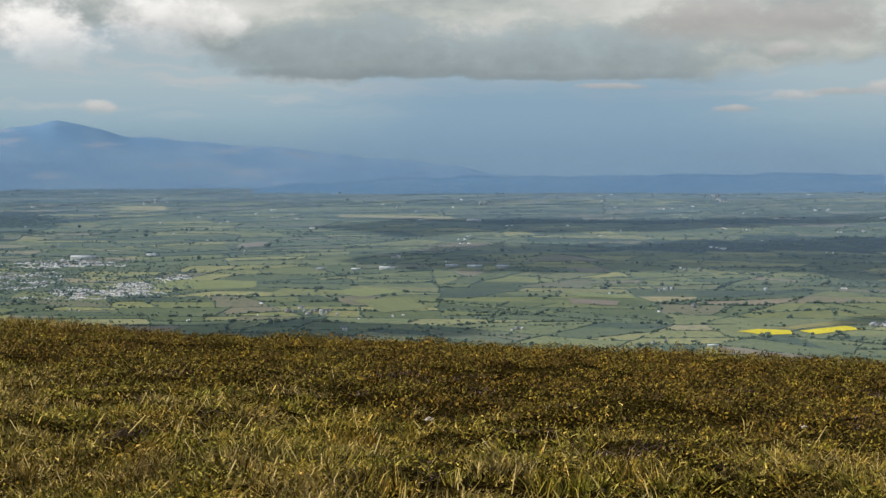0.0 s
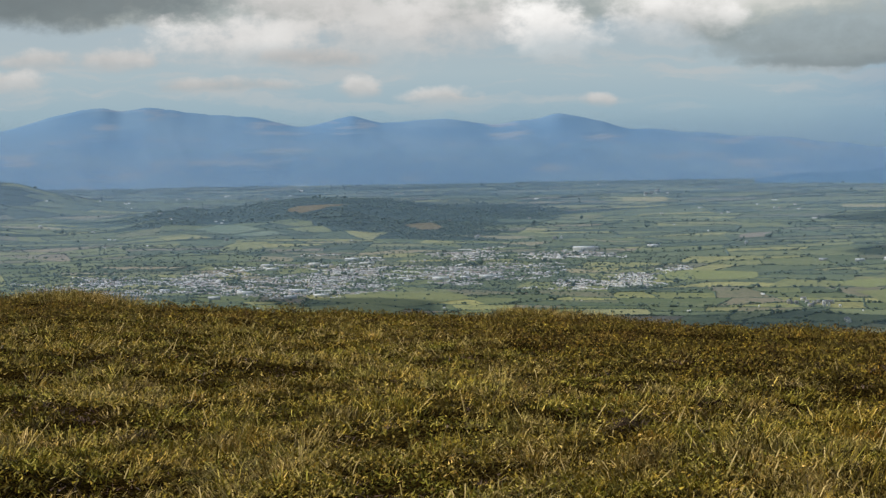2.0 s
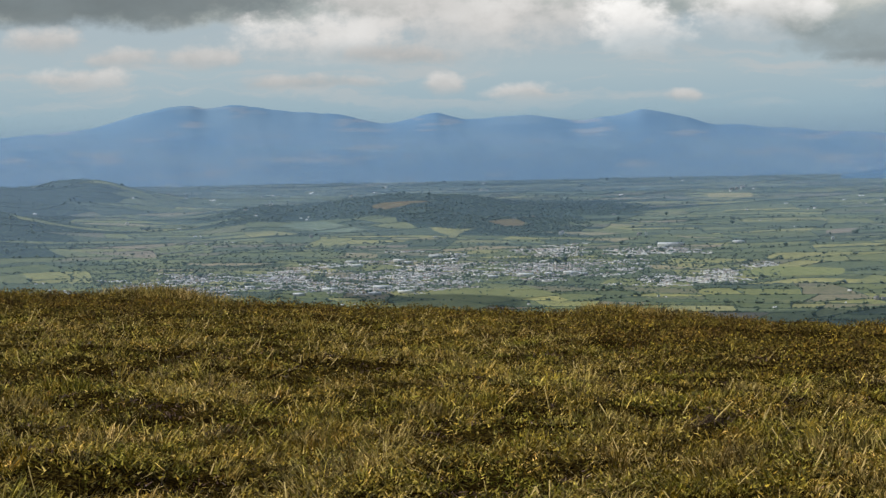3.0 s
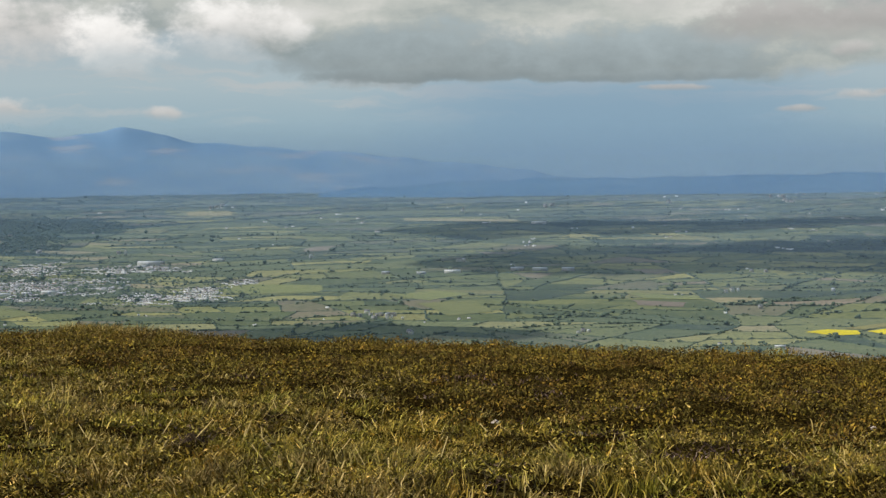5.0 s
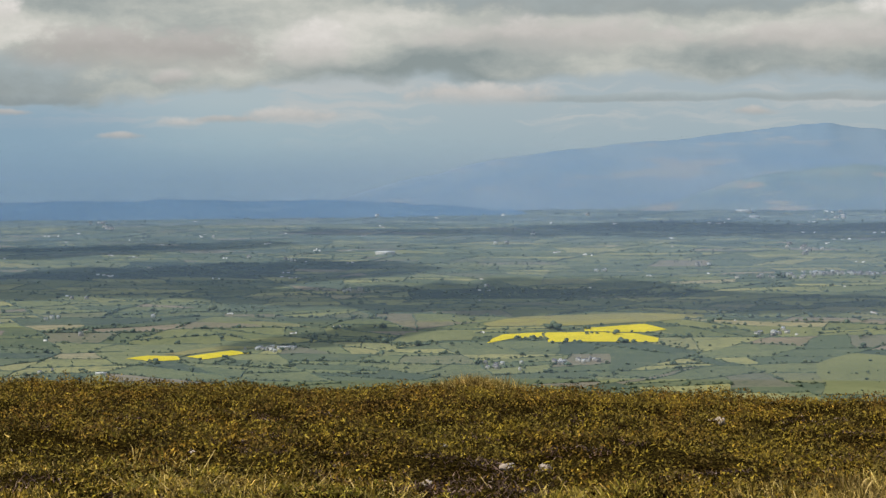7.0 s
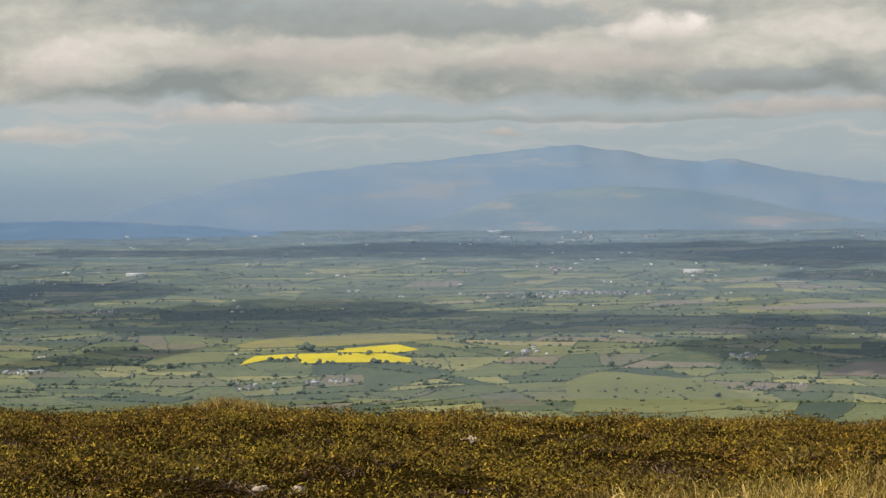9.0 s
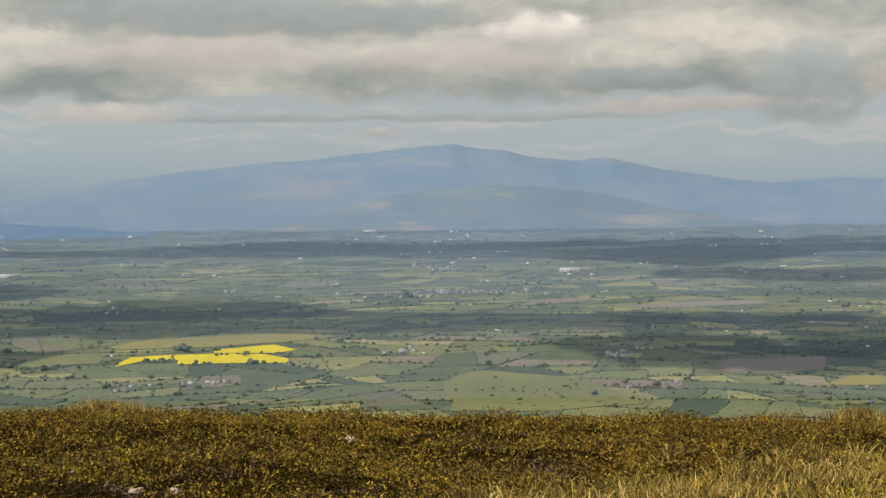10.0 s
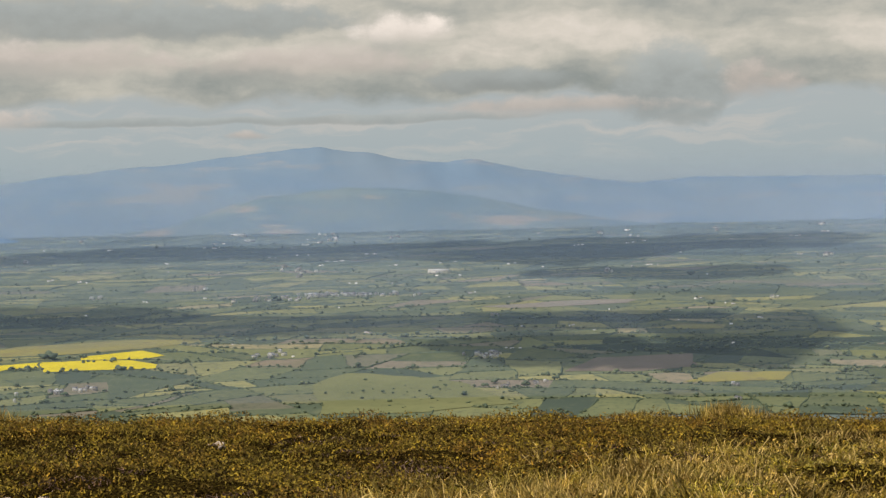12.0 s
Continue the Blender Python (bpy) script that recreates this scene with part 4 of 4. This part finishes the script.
def make_cloud(rows, seed, height=950):
    """A flat-bottomed bank of cloud, high above and sunwards of its shade, which lies between two V at each U of the rows."""
    us, hi, lo = np.array(rows, float).T
    n, m = 160, 16
    gap = 0.04 * (us[-1] - us[0])
    us, hi, lo = np.r_[us[0] - gap, us, us[-1] + gap], np.r_[(hi[0] + lo[0]) / 2, hi, (hi[-1] + lo[-1]) / 2], np.r_[(hi[0] + lo[0]) / 2 - 0.5, lo, (hi[-1] + lo[-1]) / 2 - 0.5]
    u = np.linspace(us[0], us[-1], n)
    k = 0.10 * (np.interp(u, us, hi) - np.interp(u, us, lo))
    top = np.interp(u, us, hi) + k * fbm(u / 45, u * 0, 4, seed)
    low = np.minimum(np.interp(u, us, lo) + k * fbm(u / 45, u * 0 + 9, 4, seed), top - 0.3)
    uu, tt = np.meshgrid(u, np.linspace(0, 1, m))
    base = spot(uu + 6 * fbm(uu / 30, tt * 3, 3, seed), np.minimum(low + (top - low) * tt, -22))
    base = base + ((height - base[..., 2]) / SUN_DIR.z)[..., None] * np.array(SUN_DIR)
    dome = np.sin(math.pi * tt) * np.sin(math.pi * ((uu - u[0]) / (u[-1] - u[0])).clip(0, 0.999)) ** 0.5
    crown = base.copy()
    crown[..., 2] += 2 + dome * (60 + 40 * fbm(base[..., 0] / 60, base[..., 1] / 60, 3, seed))
    i, j = np.meshgrid(np.arange(n - 1), np.arange(m - 1))
    q = np.stack([j * n + i, j * n + i + 1, (j + 1) * n + i + 1, (j + 1) * n + i], -1).reshape(-1, 4)
    b = n * m
    rim = np.concatenate([np.arange(n), np.arange(2 * n - 1, b, n), np.arange(b - 2, b - n - 1, -1), np.arange(b - 2 * n, 0, -n)])
    nxt = np.roll(rim, -1)
    f = np.vstack([q[:, ::-1], q + b, np.stack([rim, nxt, nxt + b, rim + b], -1)])
    ob = new("cloud", mesh_of("cloud", np.vstack([base.reshape(-1, 3), crown.reshape(-1, 3)]), f, CLOUD_WHITE, None, True))
    tagged(ob, "white flat-based cumulus cloud drifting over the valley", "cloud", "drifting clouds")


# U, and the V between which the shade lies there
make_cloud([(-199, -97, -103), (-74, -88, -117), (96, -89, -113), (355, -91, -111), (688, -83, -99), (780, -84, -93)], 1)
make_cloud([(-131, -152, -168), (-17, -138, -179), (152, -134, -182), (300, -141, -182), (420, -130, -181), (688, -121, -182), (802, -117, -156), (946, -118, -152), (1040, -126, -140)], 2)
make_cloud([(687, -172, -192), (831, -167, -200), (1022, -164, -212), (1169, -156, -219), (1305, -152, -218), (1419, -159, -216), (1629, -183, -216), (1858, -183, -214), (2114, -184, -215), (2310, -181, -221), (2420, -190, -264), (2600, -190, -262)], 3)
make_cloud([(1949, -229, -247), (2086, -221, -275), (2254, -224, -288), (2402, -264, -293), (2560, -266, -292)], 4)
make_cloud([(858, -62, -73), (1192, -63, -77), (1409, -53, -80), (1478, -48, -81), (1630, -58, -82), (1802, -58, -85), (2030, -54, -90), (2199, -54, -101), (2402, -52, -79), (2650, -50, -76)], 5)
make_cloud([(2115, -109, -120), (2255, -107, -126), (2402, -108, -130), (2560, -108, -126)], 7)
make_cloud([(-1192, -228, -242), (-1000, -236, -262), (-914, -246, -273)], 8)
make_cloud([(-780, -262, -284), (-629, -270, -289), (-419, -268, -291), (-189, -264, -298), (39, -280, -298)], 9)
make_cloud([(700, -262, -276), (860, -244, -270), (985, -232, -262)], 10)


# ---------------------------------------------------------------- blue sheets standing in for hazy air over the valley
def make_haze_sheet(r, share):
    """A see-through blue sheet added right across the valley as haze, thinning out with height."""
    us = np.linspace(-2700, 3400, 240)
    uu, tt = np.meshgrid(us, np.linspace(0, 1, 12))
    rr = np.full_like(uu, r)
    low, high = -330.0, 130.0
    v = np.stack([rr * np.sin(uu / F), rr * np.cos(uu / F), EYE + rr * (low + (high - low) * tt) / F], -1).reshape(-1, 3)
    i, j = np.meshgrid(np.arange(239), np.arange(11))
    f = np.stack([j * 240 + i, j * 240 + i + 1, (j + 1) * 240 + i + 1, (j + 1) * 240 + i], -1).reshape(-1, 4)
    mat = bpy.data.materials.new("valley_haze_sheet")
    mat.use_nodes = True
    k = Nodes(mat.node_tree)
    sep = k.t.nodes.new("ShaderNodeSeparateXYZ")
    k.put(sep.inputs[0], where(k))
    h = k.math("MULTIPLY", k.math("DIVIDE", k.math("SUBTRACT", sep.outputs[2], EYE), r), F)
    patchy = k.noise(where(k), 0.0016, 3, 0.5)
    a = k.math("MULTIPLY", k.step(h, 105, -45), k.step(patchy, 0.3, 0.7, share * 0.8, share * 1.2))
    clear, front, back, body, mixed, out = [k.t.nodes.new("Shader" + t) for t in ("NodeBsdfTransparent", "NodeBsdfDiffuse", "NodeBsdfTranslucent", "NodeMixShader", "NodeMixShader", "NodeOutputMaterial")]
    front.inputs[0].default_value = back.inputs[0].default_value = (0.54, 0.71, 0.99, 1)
    k.t.links.new(front.outputs[0], body.inputs[1]), k.t.links.new(back.outputs[0], body.inputs[2])
    k.put(mixed.inputs[0], a)
    k.t.links.new(clear.outputs[0], mixed.inputs[1]), k.t.links.new(body.outputs[0], mixed.inputs[2]), k.t.links.new(mixed.outputs[0], out.inputs[0])
    tagged(new("haze", mesh_of("haze", v, f, mat, None, True)), "thin blue sheet standing in for haze over the valley", "weather", kind="structure")


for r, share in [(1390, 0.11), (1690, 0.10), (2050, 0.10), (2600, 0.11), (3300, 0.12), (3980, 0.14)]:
    make_haze_sheet(r, share)

# ---------------------------------------------------------------- the moor: grass, heather, peat and stones
def blade_material(name, stops, tones, rough=0.7):
    """Every blade has its own tone; patches a hand to a pace wide take others."""
    def build(k):
        p = where(k)
        c = k.ramp(island(k), stops)
        small, large = k.noise(p, 3.3, 3, 0.6), k.noise(p, 1.1, 4, 0.6)
        c = k.mix(k.step(large, 0.44, 0.62, 0.0, 0.75), c, k.mix(1.0, c, tones[0], "MULTIPLY"))
        c = k.mix(k.step(small, 0.51, 0.62, 0.0, 0.9), c, k.mix(1.0, c, tones[1], "MULTIPLY"))
        return k.mix(k.step(small, 0.46, 0.34, 0.0, 0.9), c, k.mix(1.0, c, tones[2], "MULTIPLY"))
    return material(name, rough, build, spec=0.25)


GRASS = blade_material("moor_grass", [(0.0, (0.050, 0.036, 0.003)), (0.3, (0.145, 0.110, 0.007)), (0.58, (0.27, 0.200, 0.016)), (0.82, (0.48, 0.34, 0.046)), (1.0, (0.88, 0.62, 0.17))],
                       [(0.80, 1.0, 0.55), (1.3, 1.12, 1.1), (0.22, 0.18, 0.12)])
STRAW = blade_material("dry_grass", [(0.0, (0.095, 0.068, 0.011)), (0.35, (0.215, 0.151, 0.028)), (0.7, (0.39, 0.275, 0.070)), (1.0, (0.76, 0.55, 0.21))],
                       [(0.85, 0.95, 0.65), (1.3, 1.2, 1.1), (0.34, 0.28, 0.2)])
HEATHER = blade_material("heather", [(0.0, (0.068, 0.044, 0.007)), (0.4, (0.125, 0.088, 0.011)), (0.75, (0.190, 0.142, 0.017)), (1.0, (0.33, 0.25, 0.042))],
                         [(1.0, 0.72, 0.85), (2.1, 2.0, 1.3), (0.26, 0.21, 0.22)], 0.85)
LITTER = blade_material("heather_litter", [(0.0, (0.030, 0.017, 0.012)), (0.5, (0.11, 0.066, 0.046)), (0.85, (0.24, 0.155, 0.11)), (1.0, (0.42, 0.32, 0.25))],
                        [(0.8, 0.75, 0.75), (1.3, 1.2, 1.2), (0.5, 0.45, 0.45)], 0.9)
PEAT = plain("bare_peat", (0.030, 0.020, 0.014), (0.055, 0.036, 0.024), 9.0, 1.0, 0.03, 0.0, (0.08, 0.058, 0.04))
STONE = plain("pale_stone", (0.62, 0.52, 0.43), (0.46, 0.37, 0.29), 9.0, 0.9, 0.01, 0.1, (0.30, 0.26, 0.19))
TWIG = plain("dry_stalk", (0.66, 0.49, 0.19), (0.46, 0.33, 0.11), 8.0, 0.7)


def moor_v(u, r):
    return -(EYE - moor_z(u, r)) / r * F


def grass_share(u, r):
    """1 where grass covers the moor, 0 where heather does."""
    v = moor_v(u, r)
    edge = np.interp(u, [-1800, -1000, -600, 0, 800, 1150, 1500, 1800, 2100, 2330, 2600], [-262, -285, -345, -450, -505, -530, -545, -530, -494, -444, -420])
    x, y = r * np.sin(u / F), r * np.cos(u / F)
    s = (edge - v) / 34 + 1.1 * fbm(x / 1.1, y / 1.1, 3, 41)
    return np.clip(0.5 + 0.5 * s, 0, 1)


def peat_share(u, r):
    """The worn patch of bare peat, and a smaller scrape."""
    x, y = r * np.sin(u / F), r * np.cos(u / F)
    w = np.zeros_like(x)
    for cu, cr, a, b in [(1140, 13.6, 0.62, 1.9), (1890, 16.2, 0.55, 1.2), (-557, 12.75, 0.15, 0.30), (330, 12.4, 0.3, 0.5), (800, 15.4, 0.35, 0.5)] + [(q[0], q[1], q[3] * 0.8, q[3] * 1.2) for q in HOLLOWS if q[2] < -0.11 and q[3] < 0.7]:
        cx, cy = cr * math.sin(cu / F), cr * math.cos(cu / F)
        e = cu / F
        dx, dy = (x - cx) * math.cos(e) - (y - cy) * math.sin(e), (x - cx) * math.sin(e) + (y - cy) * math.cos(e)
        w = np.maximum(w, 1.25 - (dx / a) ** 2 - (dy / b) ** 2)
    return np.clip(w + 0.55 * fbm(x / 0.35, y / 0.35, 3, 51), 0, 1)


def scatter(n, r0, r1, u0=-2150.0, u1=2900.0, power=1.0):
    """Random places on the moor, thinning with distance."""
    q = rng.random(n) ** power
    r = np.sqrt(r0 * r0 + (r1 * r1 - r0 * r0) * q)
    return rng.uniform(u0, u1, n), r


def blades(u, r, length, width, lean, bend=0.5, sink=0.02, way=None):
    """Curved tapering blades, three triangles each; way: the bearing to which each leans."""
    n = len(u)
    x, y, z = r * np.sin(u / F), r * np.cos(u / F), moor_z(u, r) - sink
    a = rng.uniform(0, 6.283, n)
    side = np.stack([np.cos(a), np.sin(a), np.zeros(n)], -1) * (width / 2)[:, None]
    b = rng.uniform(0, 6.283, n) if way is None else way
    tip = np.stack([np.cos(b) * np.sin(lean), np.sin(b) * np.sin(lean), np.cos(lean)], -1) * length[:, None]
    mid = tip * 0.5
    mid[:, 2] += length * bend * 0.42 * np.sin(lean)
    base = np.stack([x, y, z], -1)
    v = np.stack([base - side, base + side, base + mid - side * 0.8, base + mid + side * 0.8, base + tip], 1)
    f = np.array([(0, 1, 3), (0, 3, 2), (2, 3, 4)])[None] + (np.arange(n) * 5)[:, None, None]
    return v.reshape(-1, 3), f.reshape(-1, 3)


def shoots(u, r, height, length, width):
    """Small pointed leaf shoots, one triangle each, at up to `height` over the soil."""
    n = len(u)
    base = np.stack([r * np.sin(u / F), r * np.cos(u / F), moor_z(u, r) + height * rng.uniform(0.0, 1.0, n) ** 0.7], -1)
    d = rng.normal(0, 1, (n, 3))
    d[:, 2] = np.abs(d[:, 2]) * 0.8 + 0.2
    d /= np.linalg.norm(d, axis=1)[:, None]
    s = np.cross(d, rng.normal(0, 1, (n, 3)))
    s *= (width / np.linalg.norm(s, axis=1))[:, None]
    d *= length[:, None]
    v = np.stack([base - s - 0.35 * d, base + s - 0.35 * d, base + d], 1)
    return v.reshape(-1, 3), np.arange(3 * n).reshape(n, 3)


def make_turf():
    """Short mossy turf between the tufts."""
    u, r = scatter(900000, 8.8, 46, power=1.6)
    x, y = r * np.sin(u / F), r * np.cos(u / F)
    clump = fbm(x / 0.22, y / 0.22, 3, 61)
    keep = (rng.random(len(u)) < grass_share(u, r) * np.clip(0.55 + 1.2 * clump, 0.06, 1)) & (peat_share(u, r) < 0.45)
    u, r, clump = u[keep], r[keep], clump[keep]
    n = len(u)
    v, f = shoots(u, r, 0.02 + 0.05 * np.clip(clump + 0.4, 0, 1.3), rng.uniform(0.012, 0.030, n) * (1 + r / 60), rng.uniform(0.0025, 0.006, n) * (1 + r / 50))
    tagged(new("turf", mesh_of("turf", v, f, GRASS)), "short mossy olive turf covering the moor", "turf", kind="stuff")


def make_grass():
    """Tousled tufts, mown down by wind: the blades of each lean out from its middle and mostly one way."""
    cu, cr = scatter(34000, 8.8, 46, power=1.5)
    g = grass_share(cu, cr)
    x, y = cr * np.sin(cu / F), cr * np.cos(cu / F)
    patch = fbm(x / 0.7, y / 0.7, 3, 63)
    keep = (rng.random(len(cu)) < g * np.clip(0.42 + 1.9 * patch, 0.02, 1)) & (peat_share(cu, cr) < 0.35)
    cu, cr, x, y, patch = cu[keep], cr[keep], x[keep], y[keep], patch[keep]
    per = 42
    dry = 0.46 + 0.25 * np.clip((cu - 1300) / 700, 0, 1) + 0.6 * fbm(x / 1.3, y / 1.3, 2, 71)
    is_dry = rng.random(len(cu)) < dry
    for sel, mat, name, label in ((~is_dry, GRASS, "moor_grass", "tousled tufts of olive moor grass"), (is_dry, STRAW, "dry_grass", "bleached straw-coloured tufts of dry grass")):
        m = int(sel.sum())
        n = m * per
        size = (1.0 + 0.3 * np.clip((cu[sel] - 1500) / 700, 0, 1) + 0.2 * np.clip((-200 - cu[sel]) / 600, 0, 1)) * np.exp(rng.normal(0, 0.3, m)) * np.clip(1 + 0.5 * patch[sel], 0.6, 1.4)
        u, r, tall = np.repeat(cu[sel], per), np.repeat(cr[sel], per), np.repeat(size, per)
        lay = np.repeat(0.4 + 1.4 * fbm(x[sel] / 1.5, y[sel] / 1.5, 2, 65) * 2 + rng.normal(0, 0.7, m), per)
        off, ang = np.abs(rng.normal(0, 0.055, n)) * tall, rng.uniform(0, 6.283, n)
        dx, dy = off * np.cos(ang), off * np.sin(ang)
        way = np.arctan2(dy + 0.06 * np.sin(lay), dx + 0.06 * np.cos(lay)) + rng.normal(0, 0.35, n)
        px, py = r * np.sin(u / F) + dx, r * np.cos(u / F) + dy
        u2, r2 = np.arctan2(px, py) * F, np.hypot(px, py)
        lean = (0.8 + off * 7 + rng.normal(0, 0.35, n)).clip(0.1, 1.5)
        v, f = blades(u2, r2, rng.uniform(0.035, 0.105, n) * tall, rng.uniform(0.0034, 0.0068, n) * (1 + r2 / 45), lean, 0.8, 0.01, way)
        tagged(new(name, mesh_of(name, v, f, mat)), label + " on the moor", "grass", kind="stuff")


def make_heather():
    """Low woody heather: cushions of small leaf shoots with dark gaps between them."""
    u, r = scatter(1500000, 9.2, 46, power=1.35)
    x, y = r * np.sin(u / F), r * np.cos(u / F)
    clump = 0.75 * fbm(x / 0.40, y / 0.40, 3, 81) + 0.45 * fbm(x / 1.4, y / 1.4, 2, 85)
    keep = (rng.random(len(u)) < (1 - 0.85 * grass_share(u, r)) * np.clip(0.56 + 1.6 * clump, 0.04, 1)) & (rng.random(len(u)) > peat_share(u, r) * 0.97)
    u, r, clump = u[keep], r[keep], clump[keep]
    n = len(u)
    v, f = shoots(u, r, 0.015 + 0.17 * np.clip(clump + 0.35, 0, 1.3), rng.uniform(0.009, 0.022, n) * (1 + r / 50), rng.uniform(0.0035, 0.0075, n) * (1 + r / 40))
    tagged(new("heather", mesh_of("heather", v, f, HEATHER)), "low brown and olive heather covering the moor", "heather", kind="stuff")


def make_litter():
    """Dead heather twigs and crumbs on the bare peat."""
    u, r = scatter(260000, 9.5, 22)
    keep = (peat_share(u, r) > 0.35) & (rng.random(len(u)) < 0.5)
    u, r = u[keep], r[keep]
    n = len(u)
    v, f = shoots(u, r, np.full(n, 0.03), rng.uniform(0.015, 0.05, n), rng.uniform(0.0025, 0.006, n))
    tagged(new("heather_litter", mesh_of("heather_litter", v, f, LITTER)), "grey-brown dead heather twigs on bare peat", "litter", kind="stuff")


def make_tussock(u, r, wide, high, count, mat, label, lean=0.55):
    """A dense tuft of long grass on a low hummock."""
    cu = u + rng.normal(0, wide / r * F * 0.5, count)
    cr = r + rng.normal(0, wide * 0.5, count)
    ln = rng.uniform(0.35, 1.0, count) * high
    v, f = blades(cu, cr, ln, rng.uniform(0.004, 0.008, count) * (1 + r / 50), np.abs(rng.normal(lean, 0.3, count)).clip(0, 1.4), 0.8)
    o = np.array([r * math.sin(u / F), r * math.cos(u / F), float(moor_z(np.array(float(u)), np.array(float(r))))])
    ob = new("grass_tussock", mesh_of("grass_tussock", v - o, f, mat))
    ob.location = o
    tagged(ob, label, "grass", kind="stuff")


def make_stone(u, r, size, seed, label):
    v, f = ico(2)
    k = 1 + 0.55 * np.array([noise.noise(Vector(p) * 1.5 + Vector((seed * 7.1, 0, 0))) for p in v]) + 0.22 * np.array([noise.noise(Vector(p) * 3.7 + Vector((0, seed * 3.3, 0))) for p in v])
    v = v * k[:, None] * np.array([1.0, 0.75, 0.55]) * size * 0.44
    x, y = r * math.sin(u / F), r * math.cos(u / F)
    ob = new("stone", mesh_of("stone", v, f, STONE))
    ob.matrix_world = Matrix.Translation((x, y, float(moor_z(np.array(float(u)), np.array(float(r)))) + size * 0.16)) @ Matrix.Rotation(seed * 1.7 - u / F, 4, "Z")
    tagged(ob, label, "stone", "stones on the moor")


def moor_reach(u, v):
    """Metres to the moor's turf that lies V below the horizon."""
    r = np.linspace(8, 34, 1200)
    w = moor_v(np.full_like(r, float(u)), r)
    return float(r[np.argmin(np.abs(w - v))])


def make_peat_mound(u, v, size):
    r = moor_reach(u, v)
    q, f = ico(2)
    k = 1 + 0.45 * np.array([noise.noise(Vector(p) * 2.1) for p in q]) + 0.3 * np.array([noise.noise(Vector(p) * 5.0) for p in q])
    q = q * k[:, None] * np.array([0.5, 0.5, 0.62]) * size
    ob = new("peat_mound", mesh_of("peat_mound", q, f, PEAT))
    ob.location = (r * math.sin(u / F), r * math.cos(u / F), float(moor_z(np.array(float(u)), np.array(r))) + size * 0.22)
    tagged(ob, "small dark mound of crumbling peat in the grass", "mound")


def make_stalks():
    """Single long dry stalks lying over the turf."""
    n = 2600
    u, r = scatter(n, 9.2, 34, power=1.3)
    ok = grass_share(u, r) > 0.4
    u, r = u[ok], r[ok]
    n = len(u)
    v, f = blades(u, r, rng.uniform(0.10, 0.28, n), rng.uniform(0.005, 0.009, n), rng.uniform(1.0, 1.5, n), 0.9, -0.03)
    tagged(new("dry_stalk", mesh_of("dry_stalk", v, f, TWIG)), "long pale dry stalks lying across the grass", "grass", kind="stuff")


def make_moor():
    make_turf()
    make_grass()
    make_heather()
    make_stalks()
    make_litter()
    for u, r, w, h, c, l in [(1140, 34, 0.62, 0.42, 3600, 0.65), (1070, 34.5, 0.4, 0.30, 1200, 0.6), (-1521, 43, 1.2, 0.40, 4200, 0.55), (-720, 41, 1.1, 0.36, 4600, 0.65), (-560, 41, 0.8, 0.30, 1500, 0.6),
                             (2010, 30, 0.9, 0.2, 2200, 0.9), (2470, 32, 0.5, 0.36, 1600, 0.4), (2330, 31, 0.5, 0.24, 900, 0.5), (2560, 31, 0.7, 0.26, 1200, 0.6)]:
        make_tussock(u, r, w, h, c, STRAW, "straw-coloured grass tussock on the brow of the moor", l)
    for i in range(24):
        u = rng.uniform(1650, 2650)
        v = np.interp(u, [1650, 1900, 2150, 2400, 2650], [-515, -500, -470, -440, -422]) - rng.uniform(0, 70)
        make_tussock(u, moor_reach(u, v), 0.28, 0.22, 420, STRAW, "bleached dry grass tussock at the edge of the heather", 0.75)
    for i in range(26):
        u = rng.uniform(-1850, 400)
        v = np.interp(u, [-1850, -800, 400], [-350, -430, -520]) - rng.uniform(0, 130)
        make_tussock(u, moor_reach(u, v), 0.22, 0.19, 300, GRASS if i % 2 else STRAW, "olive grass tussock in the moor turf", 0.7)
    for i, (u, v, s) in enumerate([(-21, -450, 0.11), (1556, -407, 0.13), (1571, -407, 0.15), (1193, -491, 0.12), (1263, -491, 0.12), (1082, -449, 0.08), (1051, -519, 0.11),
                                   (130, -465, 0.05), (640, -455, 0.06), (1480, -440, 0.06)]):
        make_stone(u, moor_reach(u, v), s, i + 1, "pale weathered stone lying on the moor" if s > 0.07 else "small pale stone half hidden in heather")
    make_peat_mound(-557, -490, 0.17)


make_moor()
